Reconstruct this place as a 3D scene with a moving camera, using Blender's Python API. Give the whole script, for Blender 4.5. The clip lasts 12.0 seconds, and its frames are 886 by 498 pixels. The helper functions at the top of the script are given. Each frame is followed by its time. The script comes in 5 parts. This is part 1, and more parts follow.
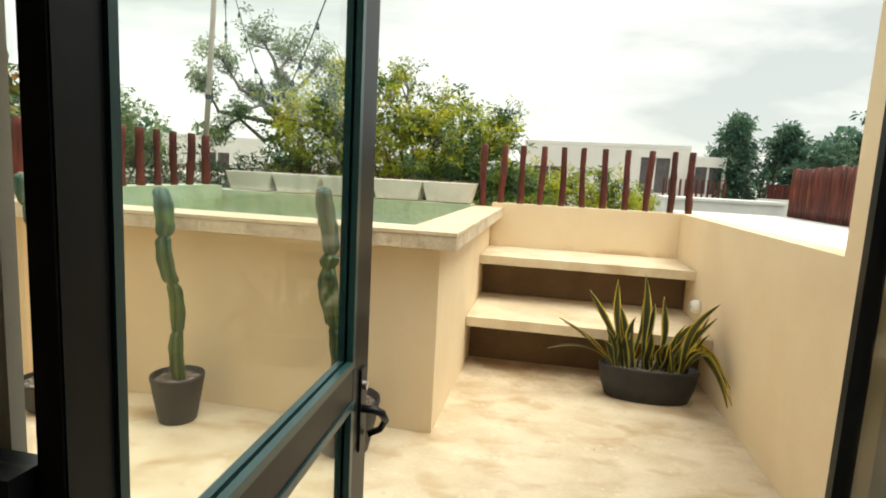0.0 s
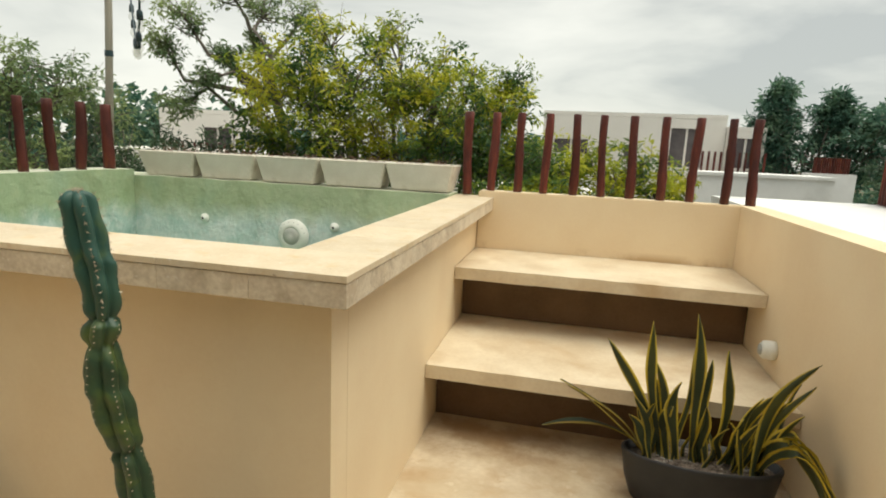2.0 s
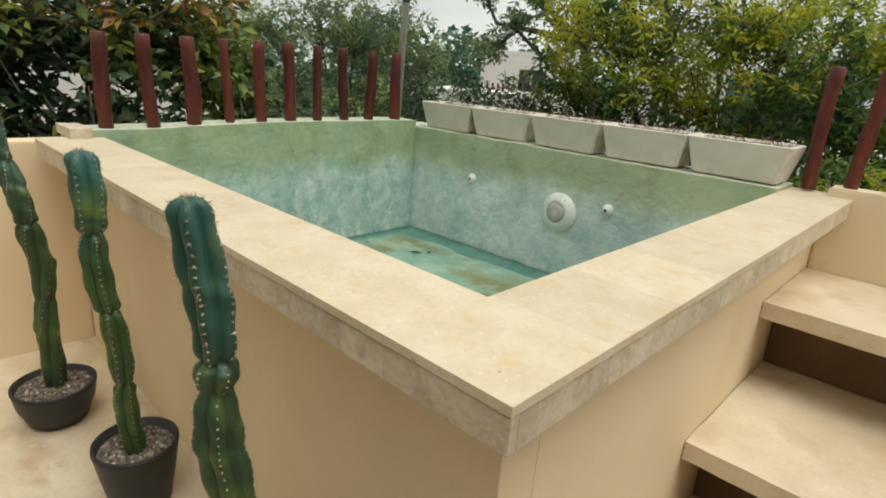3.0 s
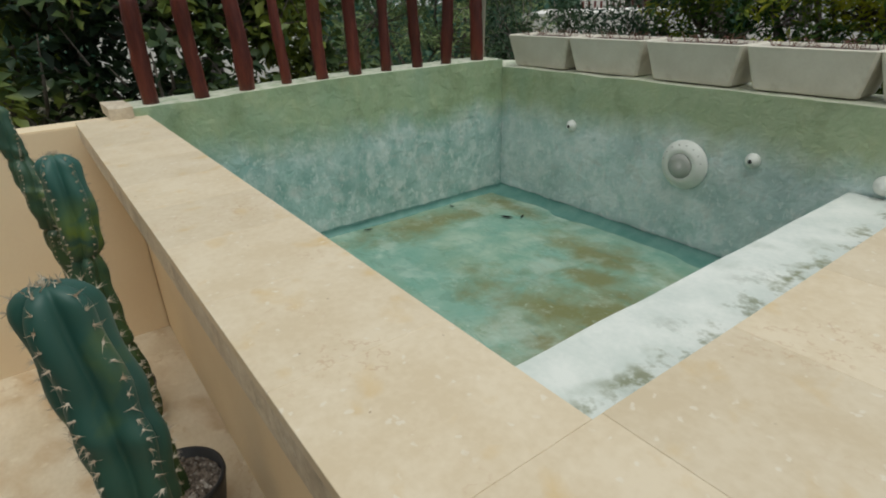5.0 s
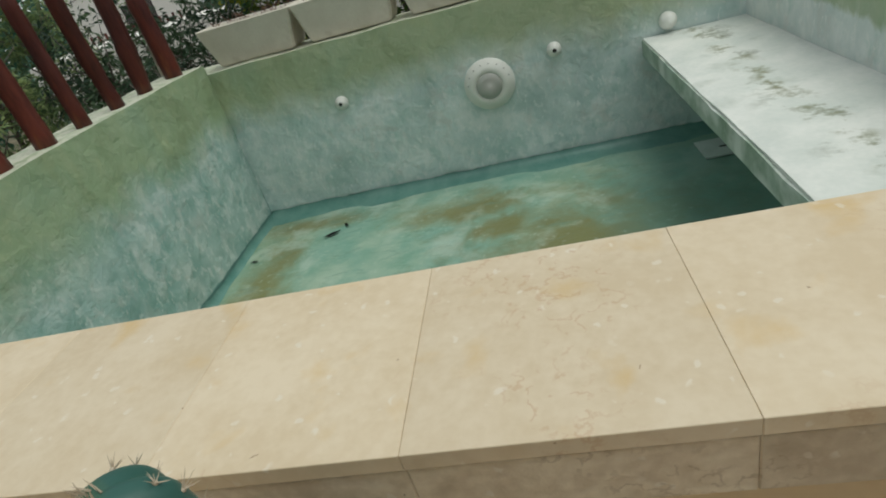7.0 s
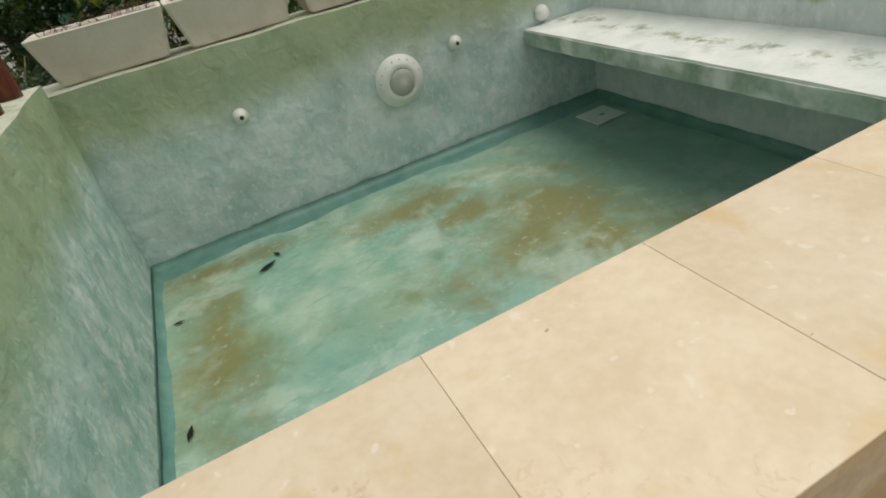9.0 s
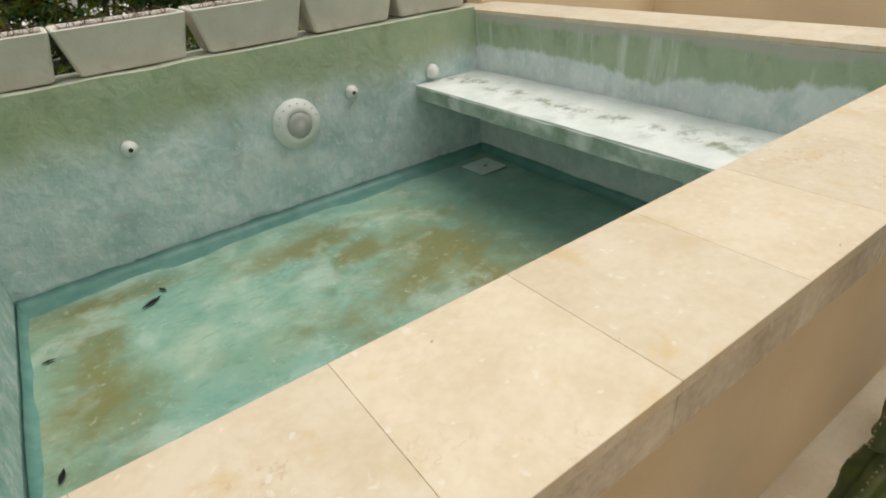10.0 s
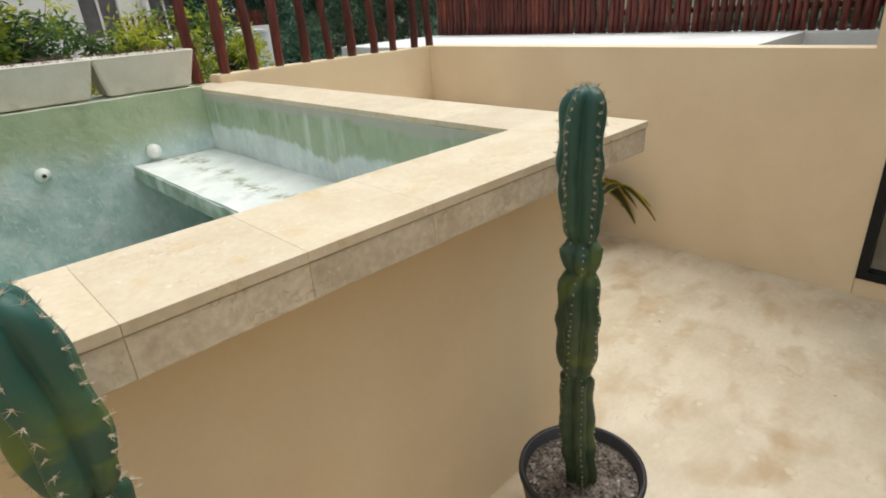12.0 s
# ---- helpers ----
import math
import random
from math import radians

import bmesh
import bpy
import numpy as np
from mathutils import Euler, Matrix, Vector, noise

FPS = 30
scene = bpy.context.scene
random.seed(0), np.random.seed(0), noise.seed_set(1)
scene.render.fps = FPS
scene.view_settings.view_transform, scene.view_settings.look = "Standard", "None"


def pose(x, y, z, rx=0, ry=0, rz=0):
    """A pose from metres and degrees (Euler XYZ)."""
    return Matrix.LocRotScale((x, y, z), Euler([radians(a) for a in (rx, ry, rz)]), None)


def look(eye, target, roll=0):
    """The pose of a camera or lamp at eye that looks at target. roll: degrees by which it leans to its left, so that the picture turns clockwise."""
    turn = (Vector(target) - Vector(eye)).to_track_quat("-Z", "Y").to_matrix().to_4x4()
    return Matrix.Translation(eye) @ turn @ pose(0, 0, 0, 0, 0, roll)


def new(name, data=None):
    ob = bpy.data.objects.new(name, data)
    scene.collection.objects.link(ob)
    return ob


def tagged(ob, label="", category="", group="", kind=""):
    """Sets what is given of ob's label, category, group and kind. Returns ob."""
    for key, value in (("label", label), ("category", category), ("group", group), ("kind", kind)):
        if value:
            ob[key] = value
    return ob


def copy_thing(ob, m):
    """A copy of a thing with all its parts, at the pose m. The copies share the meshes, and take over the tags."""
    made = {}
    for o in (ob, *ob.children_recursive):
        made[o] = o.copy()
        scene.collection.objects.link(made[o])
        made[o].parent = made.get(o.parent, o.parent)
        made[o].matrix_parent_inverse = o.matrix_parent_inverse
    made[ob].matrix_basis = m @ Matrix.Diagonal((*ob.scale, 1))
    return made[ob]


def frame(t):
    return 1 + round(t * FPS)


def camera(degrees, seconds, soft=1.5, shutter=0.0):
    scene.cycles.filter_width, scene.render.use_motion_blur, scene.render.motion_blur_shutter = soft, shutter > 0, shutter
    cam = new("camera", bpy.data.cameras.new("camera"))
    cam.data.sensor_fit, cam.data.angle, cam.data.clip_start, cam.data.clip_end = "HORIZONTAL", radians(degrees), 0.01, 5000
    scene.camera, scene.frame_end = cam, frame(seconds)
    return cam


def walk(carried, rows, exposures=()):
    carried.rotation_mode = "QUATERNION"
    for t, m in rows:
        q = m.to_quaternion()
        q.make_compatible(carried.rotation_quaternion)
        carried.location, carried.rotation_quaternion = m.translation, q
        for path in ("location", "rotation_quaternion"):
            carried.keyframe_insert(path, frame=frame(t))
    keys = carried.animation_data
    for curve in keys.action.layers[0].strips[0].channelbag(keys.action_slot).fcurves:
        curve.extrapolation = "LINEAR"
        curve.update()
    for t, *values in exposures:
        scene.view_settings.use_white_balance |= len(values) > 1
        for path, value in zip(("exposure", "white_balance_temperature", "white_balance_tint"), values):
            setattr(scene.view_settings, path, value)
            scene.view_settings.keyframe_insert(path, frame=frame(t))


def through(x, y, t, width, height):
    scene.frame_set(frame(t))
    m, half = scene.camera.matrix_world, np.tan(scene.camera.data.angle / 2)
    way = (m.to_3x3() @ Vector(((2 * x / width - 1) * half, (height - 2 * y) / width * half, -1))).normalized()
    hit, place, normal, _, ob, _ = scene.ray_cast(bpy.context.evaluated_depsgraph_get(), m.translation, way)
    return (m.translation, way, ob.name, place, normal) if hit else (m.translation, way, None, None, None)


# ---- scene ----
cam = camera(77.2, 12.0, soft=1.9)
SUN_EL, SUN_AZ, SUN, SKY = 70, 90, 1.85, 0.84
EXPOSURES = [(0, 1.08, 6900, 3), (1.5, 0.74, 6900, 5), (2.5, 0.54, 6750, 4), (3.5, 0.22, 6350, 5), (5.5, -0.14, 6100, 5), (6.5, -0.14, 6100, 3), (8.5, -0.08, 6550, 9), (9.5, 0.30, 6500, 9), (10.5, 0.16, 6400, 9), (11, 0.06, 6350, 8), (12, 0.54, 6200, 8)]
PATH = [
    (0, (0.256, 0.944, 1.478), (-0.11, 2.892, 1.211), 3.0),
    (0.5, (0.277, 1.364, 1.468), (0.126, 3.335, 1.165), 1.8),
    (1, (0.377, 1.772, 1.457), (0.305, 3.743, 1.127), 1.1),
    (1.5, (0.452, 2.05, 1.476), (0.427, 4.023, 1.151), 1.4),
    (2, (0.367, 2.404, 1.531), (-0.072, 4.322, 1.169), 2.5),
    (2.5, (0.266, 2.816, 1.596), (-0.786, 4.46, 1.161), 2.1),
    (3, (0.198, 3.15, 1.645), (-1.104, 4.54, 1.033), 4.2),
    (3.5, (0.084, 3.406, 1.661), (-1.373, 4.565, 0.931), 3.4),
    (5.5, (-0.364, 3.602, 1.64), (-1.802, 4.695, 0.78), -3.9),
    (6, (-0.68, 3.474, 1.57), (-1.76, 4.868, 0.626), -11.7),
    (6.5, (-1.092, 3.437, 1.563), (-1.813, 5.039, 0.607), -15.7),
    (8.5, (-2.497, 3.553, 1.55), (-2.103, 5.196, 0.48), -14.8),
    (9, (-2.638, 3.624, 1.575), (-2.09, 5.215, 0.495), -13.9),
    (9.5, (-2.727, 3.582, 1.62), (-2.068, 5.132, 0.541), -10.9),
    (10, (-2.704, 3.513, 1.641), (-1.765, 4.96, 0.63), -5.6),
    (10.5, (-2.646, 3.401, 1.668), (-1.506, 4.727, 0.696), -5.3),
    (11, (-2.466, 3.205, 1.631), (-1.403, 4.665, 0.771), -4.9),
    (11.5, (-2.183, 3.039, 1.569), (-1.148, 4.531, 0.732), -4.9),
    (11.8, (-1.913, 3.009, 1.552), (-0.806, 4.449, 0.715), -4.9),
    (12, (-1.813, 2.968, 1.548), (-0.566, 4.305, 0.736), -4.1),
]
walk(cam, [(t, look(eye, target, roll)) for t, eye, target, roll in PATH], EXPOSURES)

# ---------- light ----------
def world_sky():
    w = bpy.data.worlds.new("overcast_sky")
    scene.world = w
    w.use_nodes = True
    nt = w.node_tree
    nt.nodes.clear()
    N, L = nt.nodes.new, nt.links.new
    out, bg = N("ShaderNodeOutputWorld"), N("ShaderNodeBackground")
    sky = N("ShaderNodeTexSky")
    sky.sky_type, sky.sun_disc = "NISHITA", False
    sky.sun_elevation, sky.sun_rotation = radians(SUN_EL), radians(SUN_AZ)
    sky_dim = N("ShaderNodeVectorMath")
    sky_dim.operation = "SCALE"
    sky_dim.inputs["Scale"].default_value = 0.12
    L(sky.outputs[0], sky_dim.inputs[0])
    geo, mp = N("ShaderNodeTexCoord"), N("ShaderNodeMapping")
    mp.inputs["Scale"].default_value = (1.0, 1.0, 3.6)
    mp.inputs["Location"].default_value = (0.4, 0.1, 0.2)
    noi = N("ShaderNodeTexNoise")
    noi.inputs["Scale"].default_value, noi.inputs["Detail"].default_value = 1.9, 7.0
    noi.inputs["Roughness"].default_value, noi.inputs["Distortion"].default_value = 0.5, 0.35
    ramp = N("ShaderNodeValToRGB")
    e = ramp.color_ramp.elements
    e[0].position, e[0].color = 0.38, (0.44, 0.455, 0.46, 1)
    e[1].position, e[1].color = 0.64, (0.76, 0.755, 0.73, 1)
    mid = e.new(0.5)
    mid.color = (0.63, 0.635, 0.62, 1)
    L(geo.outputs["Generated"], mp.inputs[0])
    L(mp.outputs[0], noi.inputs[0])
    L(noi.outputs[0], ramp.inputs[0])
    mix = N("ShaderNodeMix")
    mix.data_type = "RGBA"
    mix.inputs[0].default_value = 0.9
    L(sky_dim.outputs[0], mix.inputs[6])
    L(ramp.outputs[0], mix.inputs[7])
    L(mix.outputs[2], bg.inputs[0])
    bg.inputs[1].default_value = SKY
    L(bg.outputs[0], out.inputs[0])


world_sky()
sun = new("sun", bpy.data.lights.new("sun", "SUN"))
sun.data.energy, sun.data.angle, sun.data.color = SUN, radians(48), (1.0, 0.95, 0.86)
sun.matrix_world = look((0, 0, 0), (-math.sin(radians(SUN_AZ)) * math.cos(radians(SUN_EL)), -math.cos(radians(SUN_AZ)) * math.cos(radians(SUN_EL)), -math.sin(radians(SUN_EL))))


# ---------- materials ----------
def mat(name, dark, light, scale=4.0, rough=0.6, bump=0.15, grain=90.0, stain=None, stain_scale=1.6, stain_at=(0.55, 0.72), metal=0.0, random_tint=0.0, coat=0.0, stretch=(1, 1, 1), grain_mix=0.3, spec=0.5):
    """A surface with broad mottling, fine grain, relief and stains of their own shape."""
    m = bpy.data.materials.new(name)
    m.use_nodes = True
    nt = m.node_tree
    N, L = nt.nodes.new, nt.links.new
    b = nt.nodes["Principled BSDF"]
    co, mp = N("ShaderNodeTexCoord"), N("ShaderNodeMapping")
    mp.inputs["Scale"].default_value = stretch
    L(co.outputs["Object"], mp.inputs[0])
    n1, n2 = N("ShaderNodeTexNoise"), N("ShaderNodeTexNoise")
    n1.inputs["Scale"].default_value, n1.inputs["Detail"].default_value = scale, 6
    n2.inputs["Scale"].default_value, n2.inputs["Detail"].default_value = grain, 3
    L(mp.outputs[0], n1.inputs[0])
    L(mp.outputs[0], n2.inputs[0])
    ramp = N("ShaderNodeValToRGB")
    ramp.color_ramp.elements[0].position, ramp.color_ramp.elements[0].color = 0.32, (*dark, 1)
    ramp.color_ramp.elements[1].position, ramp.color_ramp.elements[1].color = 0.68, (*light, 1)
    add = N("ShaderNodeMath")
    add.operation = "MULTIPLY_ADD"
    add.inputs[1].default_value = grain_mix
    sub = N("ShaderNodeMath")
    sub.operation = "SUBTRACT"
    sub.inputs[1].default_value = 0.5
    L(n2.outputs[0], sub.inputs[0])
    L(sub.outputs[0], add.inputs[0])
    L(n1.outputs[0], add.inputs[2])
    L(add.outputs[0], ramp.inputs[0])
    col = ramp.outputs[0]
    if stain:
        n3, r3, mx = N("ShaderNodeTexNoise"), N("ShaderNodeMapRange"), N("ShaderNodeMix")
        n3.inputs["Scale"].default_value, n3.inputs["Detail"].default_value, n3.inputs["Distortion"].default_value = stain_scale, 8, 0.25
        r3.inputs[1].default_value, r3.inputs[2].default_value = stain_at
        mx.data_type = "RGBA"
        L(mp.outputs[0], n3.inputs[0])
        L(n3.outputs[0], r3.inputs[0])
        L(r3.outputs[0], mx.inputs[0])
        L(col, mx.inputs[6])
        mx.inputs[7].default_value = (*stain, 1)
        col = mx.outputs[2]
    if random_tint:
        oi, hs, ma = N("ShaderNodeObjectInfo"), N("ShaderNodeHueSaturation"), N("ShaderNodeMapRange")
        ma.inputs[3].default_value, ma.inputs[4].default_value = 1 - random_tint, 1 + random_tint
        L(oi.outputs["Random"], ma.inputs[0])
        L(ma.outputs[0], hs.inputs["Value"])
        L(col, hs.inputs["Color"])
        col = hs.outputs[0]
    L(col, b.inputs["Base Color"])
    b.inputs["Roughness"].default_value, b.inputs["Metallic"].default_value = rough, metal
    b.inputs["Specular IOR Level"].default_value = spec
    b.inputs["Coat Weight"].default_value, b.inputs["Coat Roughness"].default_value = coat, 0.08
    if bump:
        bp = N("ShaderNodeBump")
        bp.inputs["Strength"].default_value, bp.inputs["Distance"].default_value = bump, 0.01
        L(add.outputs[0], bp.inputs["Height"])
        L(bp.outputs[0], b.inputs["Normal"])
    return m


def leaf_mat(name, colours, rough=0.45, through=0.35):
    """Foliage: each leaf its own tone, light shines through a little."""
    m = bpy.data.materials.new(name)
    m.use_nodes = True
    nt = m.node_tree
    N, L = nt.nodes.new, nt.links.new
    b = nt.nodes["Principled BSDF"]
    g, ramp = N("ShaderNodeNewGeometry"), N("ShaderNodeValToRGB")
    el = ramp.color_ramp.elements
    el[0].position, el[0].color = 0.0, (*colours[0], 1)
    el[1].position, el[1].color = 1.0, (*colours[-1], 1)
    for i, c in enumerate(colours[1:-1], 1):
        k = el.new(i / (len(colours) - 1))
        k.color = (*c, 1)
    co, n = N("ShaderNodeTexCoord"), N("ShaderNodeTexNoise")
    n.inputs["Scale"].default_value = 1.3
    L(co.outputs["Object"], n.inputs[0])
    ad, mr = N("ShaderNodeMath"), N("ShaderNodeMapRange")
    ad.operation = "MULTIPLY_ADD"
    ad.inputs[1].default_value = 0.36
    mr.inputs[1].default_value, mr.inputs[2].default_value, mr.inputs[3].default_value, mr.inputs[4].default_value = 0.40, 0.62, -0.12, 0.74
    L(n.outputs[0], mr.inputs[0])
    L(g.outputs["Random Per Island"], ad.inputs[0])
    L(mr.outputs[0], ad.inputs[2])
    L(ad.outputs[0], ramp.inputs[0])
    L(ramp.outputs[0], b.inputs["Base Color"])
    b.inputs["Roughness"].default_value = rough
    tr, mx = N("ShaderNodeBsdfTranslucent"), N("ShaderNodeMixShader")
    mx.inputs[0].default_value = through
    L(ramp.outputs[0], tr.inputs[0])
    L(b.outputs[0], mx.inputs[1])
    L(tr.outputs[0], mx.inputs[2])
    L(mx.outputs[0], nt.nodes["Material Output"].inputs[0])
    return m


# heart and radii of each olive patch on the pool floor
PATCHES = ((-1.38, 5.40, 0.62, 0.46), (-1.15, 5.62, 0.30, 0.28), (-1.50, 5.08, 0.17, 0.13), (-1.18, 5.02, 0.22, 0.18), (-1.93, 5.93, 0.30, 0.13), (-2.95, 5.46, 0.15, 0.42), (-2.80, 6.10, 0.30, 0.08), (-1.76, 5.66, 0.20, 0.12))


def pool_mat(name, low, high, algae, line, splotch, floor=False, bare=None):
    """Pool plaster: blue-grey below, algae green above the old water line, streaks, pale patches; olive patches on the
    floor, and wet teal with the bench's shade painted in.
    """
    m = bpy.data.materials.new(name)
    m.use_nodes = True
    nt = m.node_tree
    N, L = nt.nodes.new, nt.links.new
    b = nt.nodes["Principled BSDF"]
    co = N("ShaderNodeTexCoord")
    sx = N("ShaderNodeSeparateXYZ")
    L(co.outputs["Object"], sx.inputs[0])

    def noise_of(scale, detail=6, stretch=(1, 1, 1), dist=0.3, at=(0, 0, 0), rough=0.58):
        mp, n = N("ShaderNodeMapping"), N("ShaderNodeTexNoise")
        mp.inputs["Scale"].default_value = stretch
        mp.inputs["Location"].default_value = at
        L(co.outputs["Object"], mp.inputs[0])
        L(mp.outputs[0], n.inputs[0])
        n.inputs["Scale"].default_value, n.inputs["Detail"].default_value, n.inputs["Distortion"].default_value = scale, detail, dist
        n.inputs["Roughness"].default_value = rough
        return n.outputs[0]

    def over(fac, base, colour):
        mx = N("ShaderNodeMix")
        mx.data_type = "RGBA"
        L(fac, mx.inputs[0])
        L(base, mx.inputs[6])
        mx.inputs[7].default_value = (*colour, 1)
        return mx.outputs[2]

    def ranged(v, a, c, lo=0.0, hi=1.0):
        r = N("ShaderNodeMapRange")
        r.inputs[1].default_value, r.inputs[2].default_value, r.inputs[3].default_value, r.inputs[4].default_value = a, c, lo, hi
        L(v, r.inputs[0])
        return r.outputs[0]

    ramp = N("ShaderNodeValToRGB")
    ramp.color_ramp.elements[0].position, ramp.color_ramp.elements[0].color = 0.33, (*low, 1)
    ramp.color_ramp.elements[1].position, ramp.color_ramp.elements[1].color = 0.67, (*high, 1)
    L(noise_of(7.0, 10, dist=0.15), ramp.inputs[0])
    col = ramp.outputs[0]
    if floor:
        col = over(ranged(noise_of(2.2, 7, dist=0.3, at=(5, 2, 0)), 0.46, 0.58, 0, 0.5), col, (0.17, 0.36, 0.30))
        field = None
        for px, py, rx, ry in PATCHES:
            mp, ln, mr = N("ShaderNodeMapping"), N("ShaderNodeVectorMath"), N("ShaderNodeMapRange")
            mp.inputs["Location"].default_value = (-px / rx, -py / ry, 0)
            mp.inputs["Scale"].default_value = (1 / rx, 1 / ry, 0)
            ln.operation = "LENGTH"
            mr.inputs[1].default_value, mr.inputs[2].default_value, mr.inputs[3].default_value, mr.inputs[4].default_value = 0.0, 2.0, 0.60, 0.0
            L(co.outputs["Object"], mp.inputs[0])
            L(mp.outputs[0], ln.inputs[0])
            L(ln.outputs["Value"], mr.inputs[0])
            if field is None:
                field = mr.outputs[0]
            else:
                mx = N("ShaderNodeMath")
                mx.operation = "MAXIMUM"
                L(field, mx.inputs[0])
                L(mr.outputs[0], mx.inputs[1])
                field = mx.outputs[0]
        ad = N("ShaderNodeMath")
        ad.operation = "ADD"
        L(field, ad.inputs[0])
        L(noise_of(4.5, 12, dist=0.25, at=(0.35, 0.2, 0), rough=0.66), ad.inputs[1])
        col = over(ranged(ad.outputs[0], 0.66, 0.98, 0, 0.88), col, algae)
        col = over(ranged(noise_of(1.5, 9, dist=0.2, at=(0.35, 0.2, 0)), 0.48, 0.64, 0, 0.42), col, (0.24, 0.24, 0.09))
        col = over(ranged(noise_of(3.4, 9, dist=0.25, at=(3, 1, 0)), 0.54, 0.66, 0, 0.5), col, splotch)
        col = over(ranged(noise_of(30.0, 6), 0.60, 0.72, 0, 0.45), col, splotch)
        col = over(ranged(noise_of(12.0, 9, (0.5, 1.2, 1), 0.6, (6, 6, 0), 0.66), 0.56, 0.62, 0, 0.4), col, tuple(0.7 * c for c in low))
    else:
        pale = noise_of(11.0, 10, (1, 1, 0.8), 0.2)
        col = over(ranged(noise_of(30.0, 6, (1, 1, 0.6), 0.2), 0.56, 0.68, 0, 0.35), col, low)
        col = over(ranged(pale, 0.50, 0.62, 0, 0.6), col, splotch)
        col = over(ranged(noise_of(4.5, 9, (1, 1, 0.8), 0.3, (2, 8, 5), 0.66), 0.54, 0.62, 0, 0.45), col, tuple(q * w for q, w in zip(low, (0.66, 0.84, 0.78))))
        col = over(ranged(noise_of(6.5, 9, (1, 1, 0.8), 0.3, (11, 4, 2), 0.66), 0.56, 0.63, 0, 0.35), col, (0.62, 0.60, 0.56))
        col = over(ranged(noise_of(2.6, 5, (1, 1, 0.7), 0.4, (7, 3, 1)), 0.50, 0.66, 0, 0.32), col, tuple(0.75 * c for c in low))
        col = over(ranged(noise_of(38.0, 6, (1, 1, 0.6), 0.5), 0.57, 0.63, 0, 0.55), col, splotch)
        wob = N("ShaderNodeMath")
        wob.operation = "MULTIPLY_ADD"
        wob.inputs[1].default_value = 0.30
        L(noise_of(3.2, 8, (1, 1, 0.6), 0.25), wob.inputs[0])
        L(sx.outputs["Z"], wob.inputs[2])
        col = over(ranged(wob.outputs[0], line + (0.05 if bare is None else 0.11), line + (0.23 if bare is None else 0.135), 0, 0.82 if bare is None else 0.72), col, algae)
        high_up = ranged(wob.outputs[0], line + 0.14, line + 0.20)
        for seed, size, a, c, tone in ((1, 5.0, 0.50, 0.64, tuple(0.62 * q for q in algae)), (9, 8.0, 0.54, 0.70, (0.48, 0.52, 0.30)), (5, 3.0, 0.54, 0.70, (0.34, 0.47, 0.34))):
            both = N("ShaderNodeMath")
            both.operation = "MULTIPLY"
            L(high_up, both.inputs[0])
            L(ranged(noise_of(size, 9, (1, 1, 0.7), 0.3, (seed, seed, 0)), a, c, 0, 0.5), both.inputs[1])
            col = over(both.outputs[0], col, tone)
        if bare is not None:
            col = over(ranged(noise_of(13.0, 4, (1, 1, 0.12), 0.0, (4, 0, 0)), 0.56, 0.72, 0, 0.5), col, splotch)
            wb = N("ShaderNodeMath")
            wb.operation = "MULTIPLY_ADD"
            wb.inputs[1].default_value = 0.10
            L(noise_of(6.0, 8), wb.inputs[0])
            L(sx.outputs["Z"], wb.inputs[2])
            col = over(ranged(wb.outputs[0], bare + 0.035, bare + 0.055, 0, 0.8), col, (0.50, 0.47, 0.41))
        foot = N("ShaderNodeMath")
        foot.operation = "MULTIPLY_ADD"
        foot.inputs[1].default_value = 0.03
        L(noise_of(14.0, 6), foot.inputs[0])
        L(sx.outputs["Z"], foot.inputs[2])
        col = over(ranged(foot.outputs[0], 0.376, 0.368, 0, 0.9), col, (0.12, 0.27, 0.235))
    # wet teal towards the drain, with the bench's shade painted into it
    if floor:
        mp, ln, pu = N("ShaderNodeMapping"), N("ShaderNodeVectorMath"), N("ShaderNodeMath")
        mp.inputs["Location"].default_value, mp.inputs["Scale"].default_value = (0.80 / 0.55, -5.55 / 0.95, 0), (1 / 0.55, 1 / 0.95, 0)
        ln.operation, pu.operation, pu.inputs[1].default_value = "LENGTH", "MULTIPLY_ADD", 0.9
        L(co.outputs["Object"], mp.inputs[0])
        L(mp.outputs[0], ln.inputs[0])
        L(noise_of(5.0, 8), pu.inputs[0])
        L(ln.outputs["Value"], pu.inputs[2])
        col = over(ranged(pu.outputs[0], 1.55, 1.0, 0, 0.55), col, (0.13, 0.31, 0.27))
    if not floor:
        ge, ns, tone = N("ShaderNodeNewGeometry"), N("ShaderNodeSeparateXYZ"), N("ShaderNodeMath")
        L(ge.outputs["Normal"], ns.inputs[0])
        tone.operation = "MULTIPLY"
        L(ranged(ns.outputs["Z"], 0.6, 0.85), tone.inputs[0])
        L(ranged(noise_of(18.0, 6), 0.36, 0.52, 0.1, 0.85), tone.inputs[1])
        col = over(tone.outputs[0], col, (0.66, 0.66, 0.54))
    L(col, b.inputs["Base Color"])
    b.inputs["Roughness"].default_value = 0.32 if floor else 0.6
    b.inputs["Coat Weight"].default_value = 0.5 if floor else 0.0
    b.inputs["Coat Roughness"].default_value = 0.05
    bp = N("ShaderNodeBump")
    bp.inputs["Strength"].default_value, bp.inputs["Distance"].default_value = (0.25 if floor else 0.65), 0.022
    L(noise_of(14.0, 10, dist=0.25), bp.inputs["Height"])
    L(bp.outputs[0], b.inputs["Normal"])
    return m


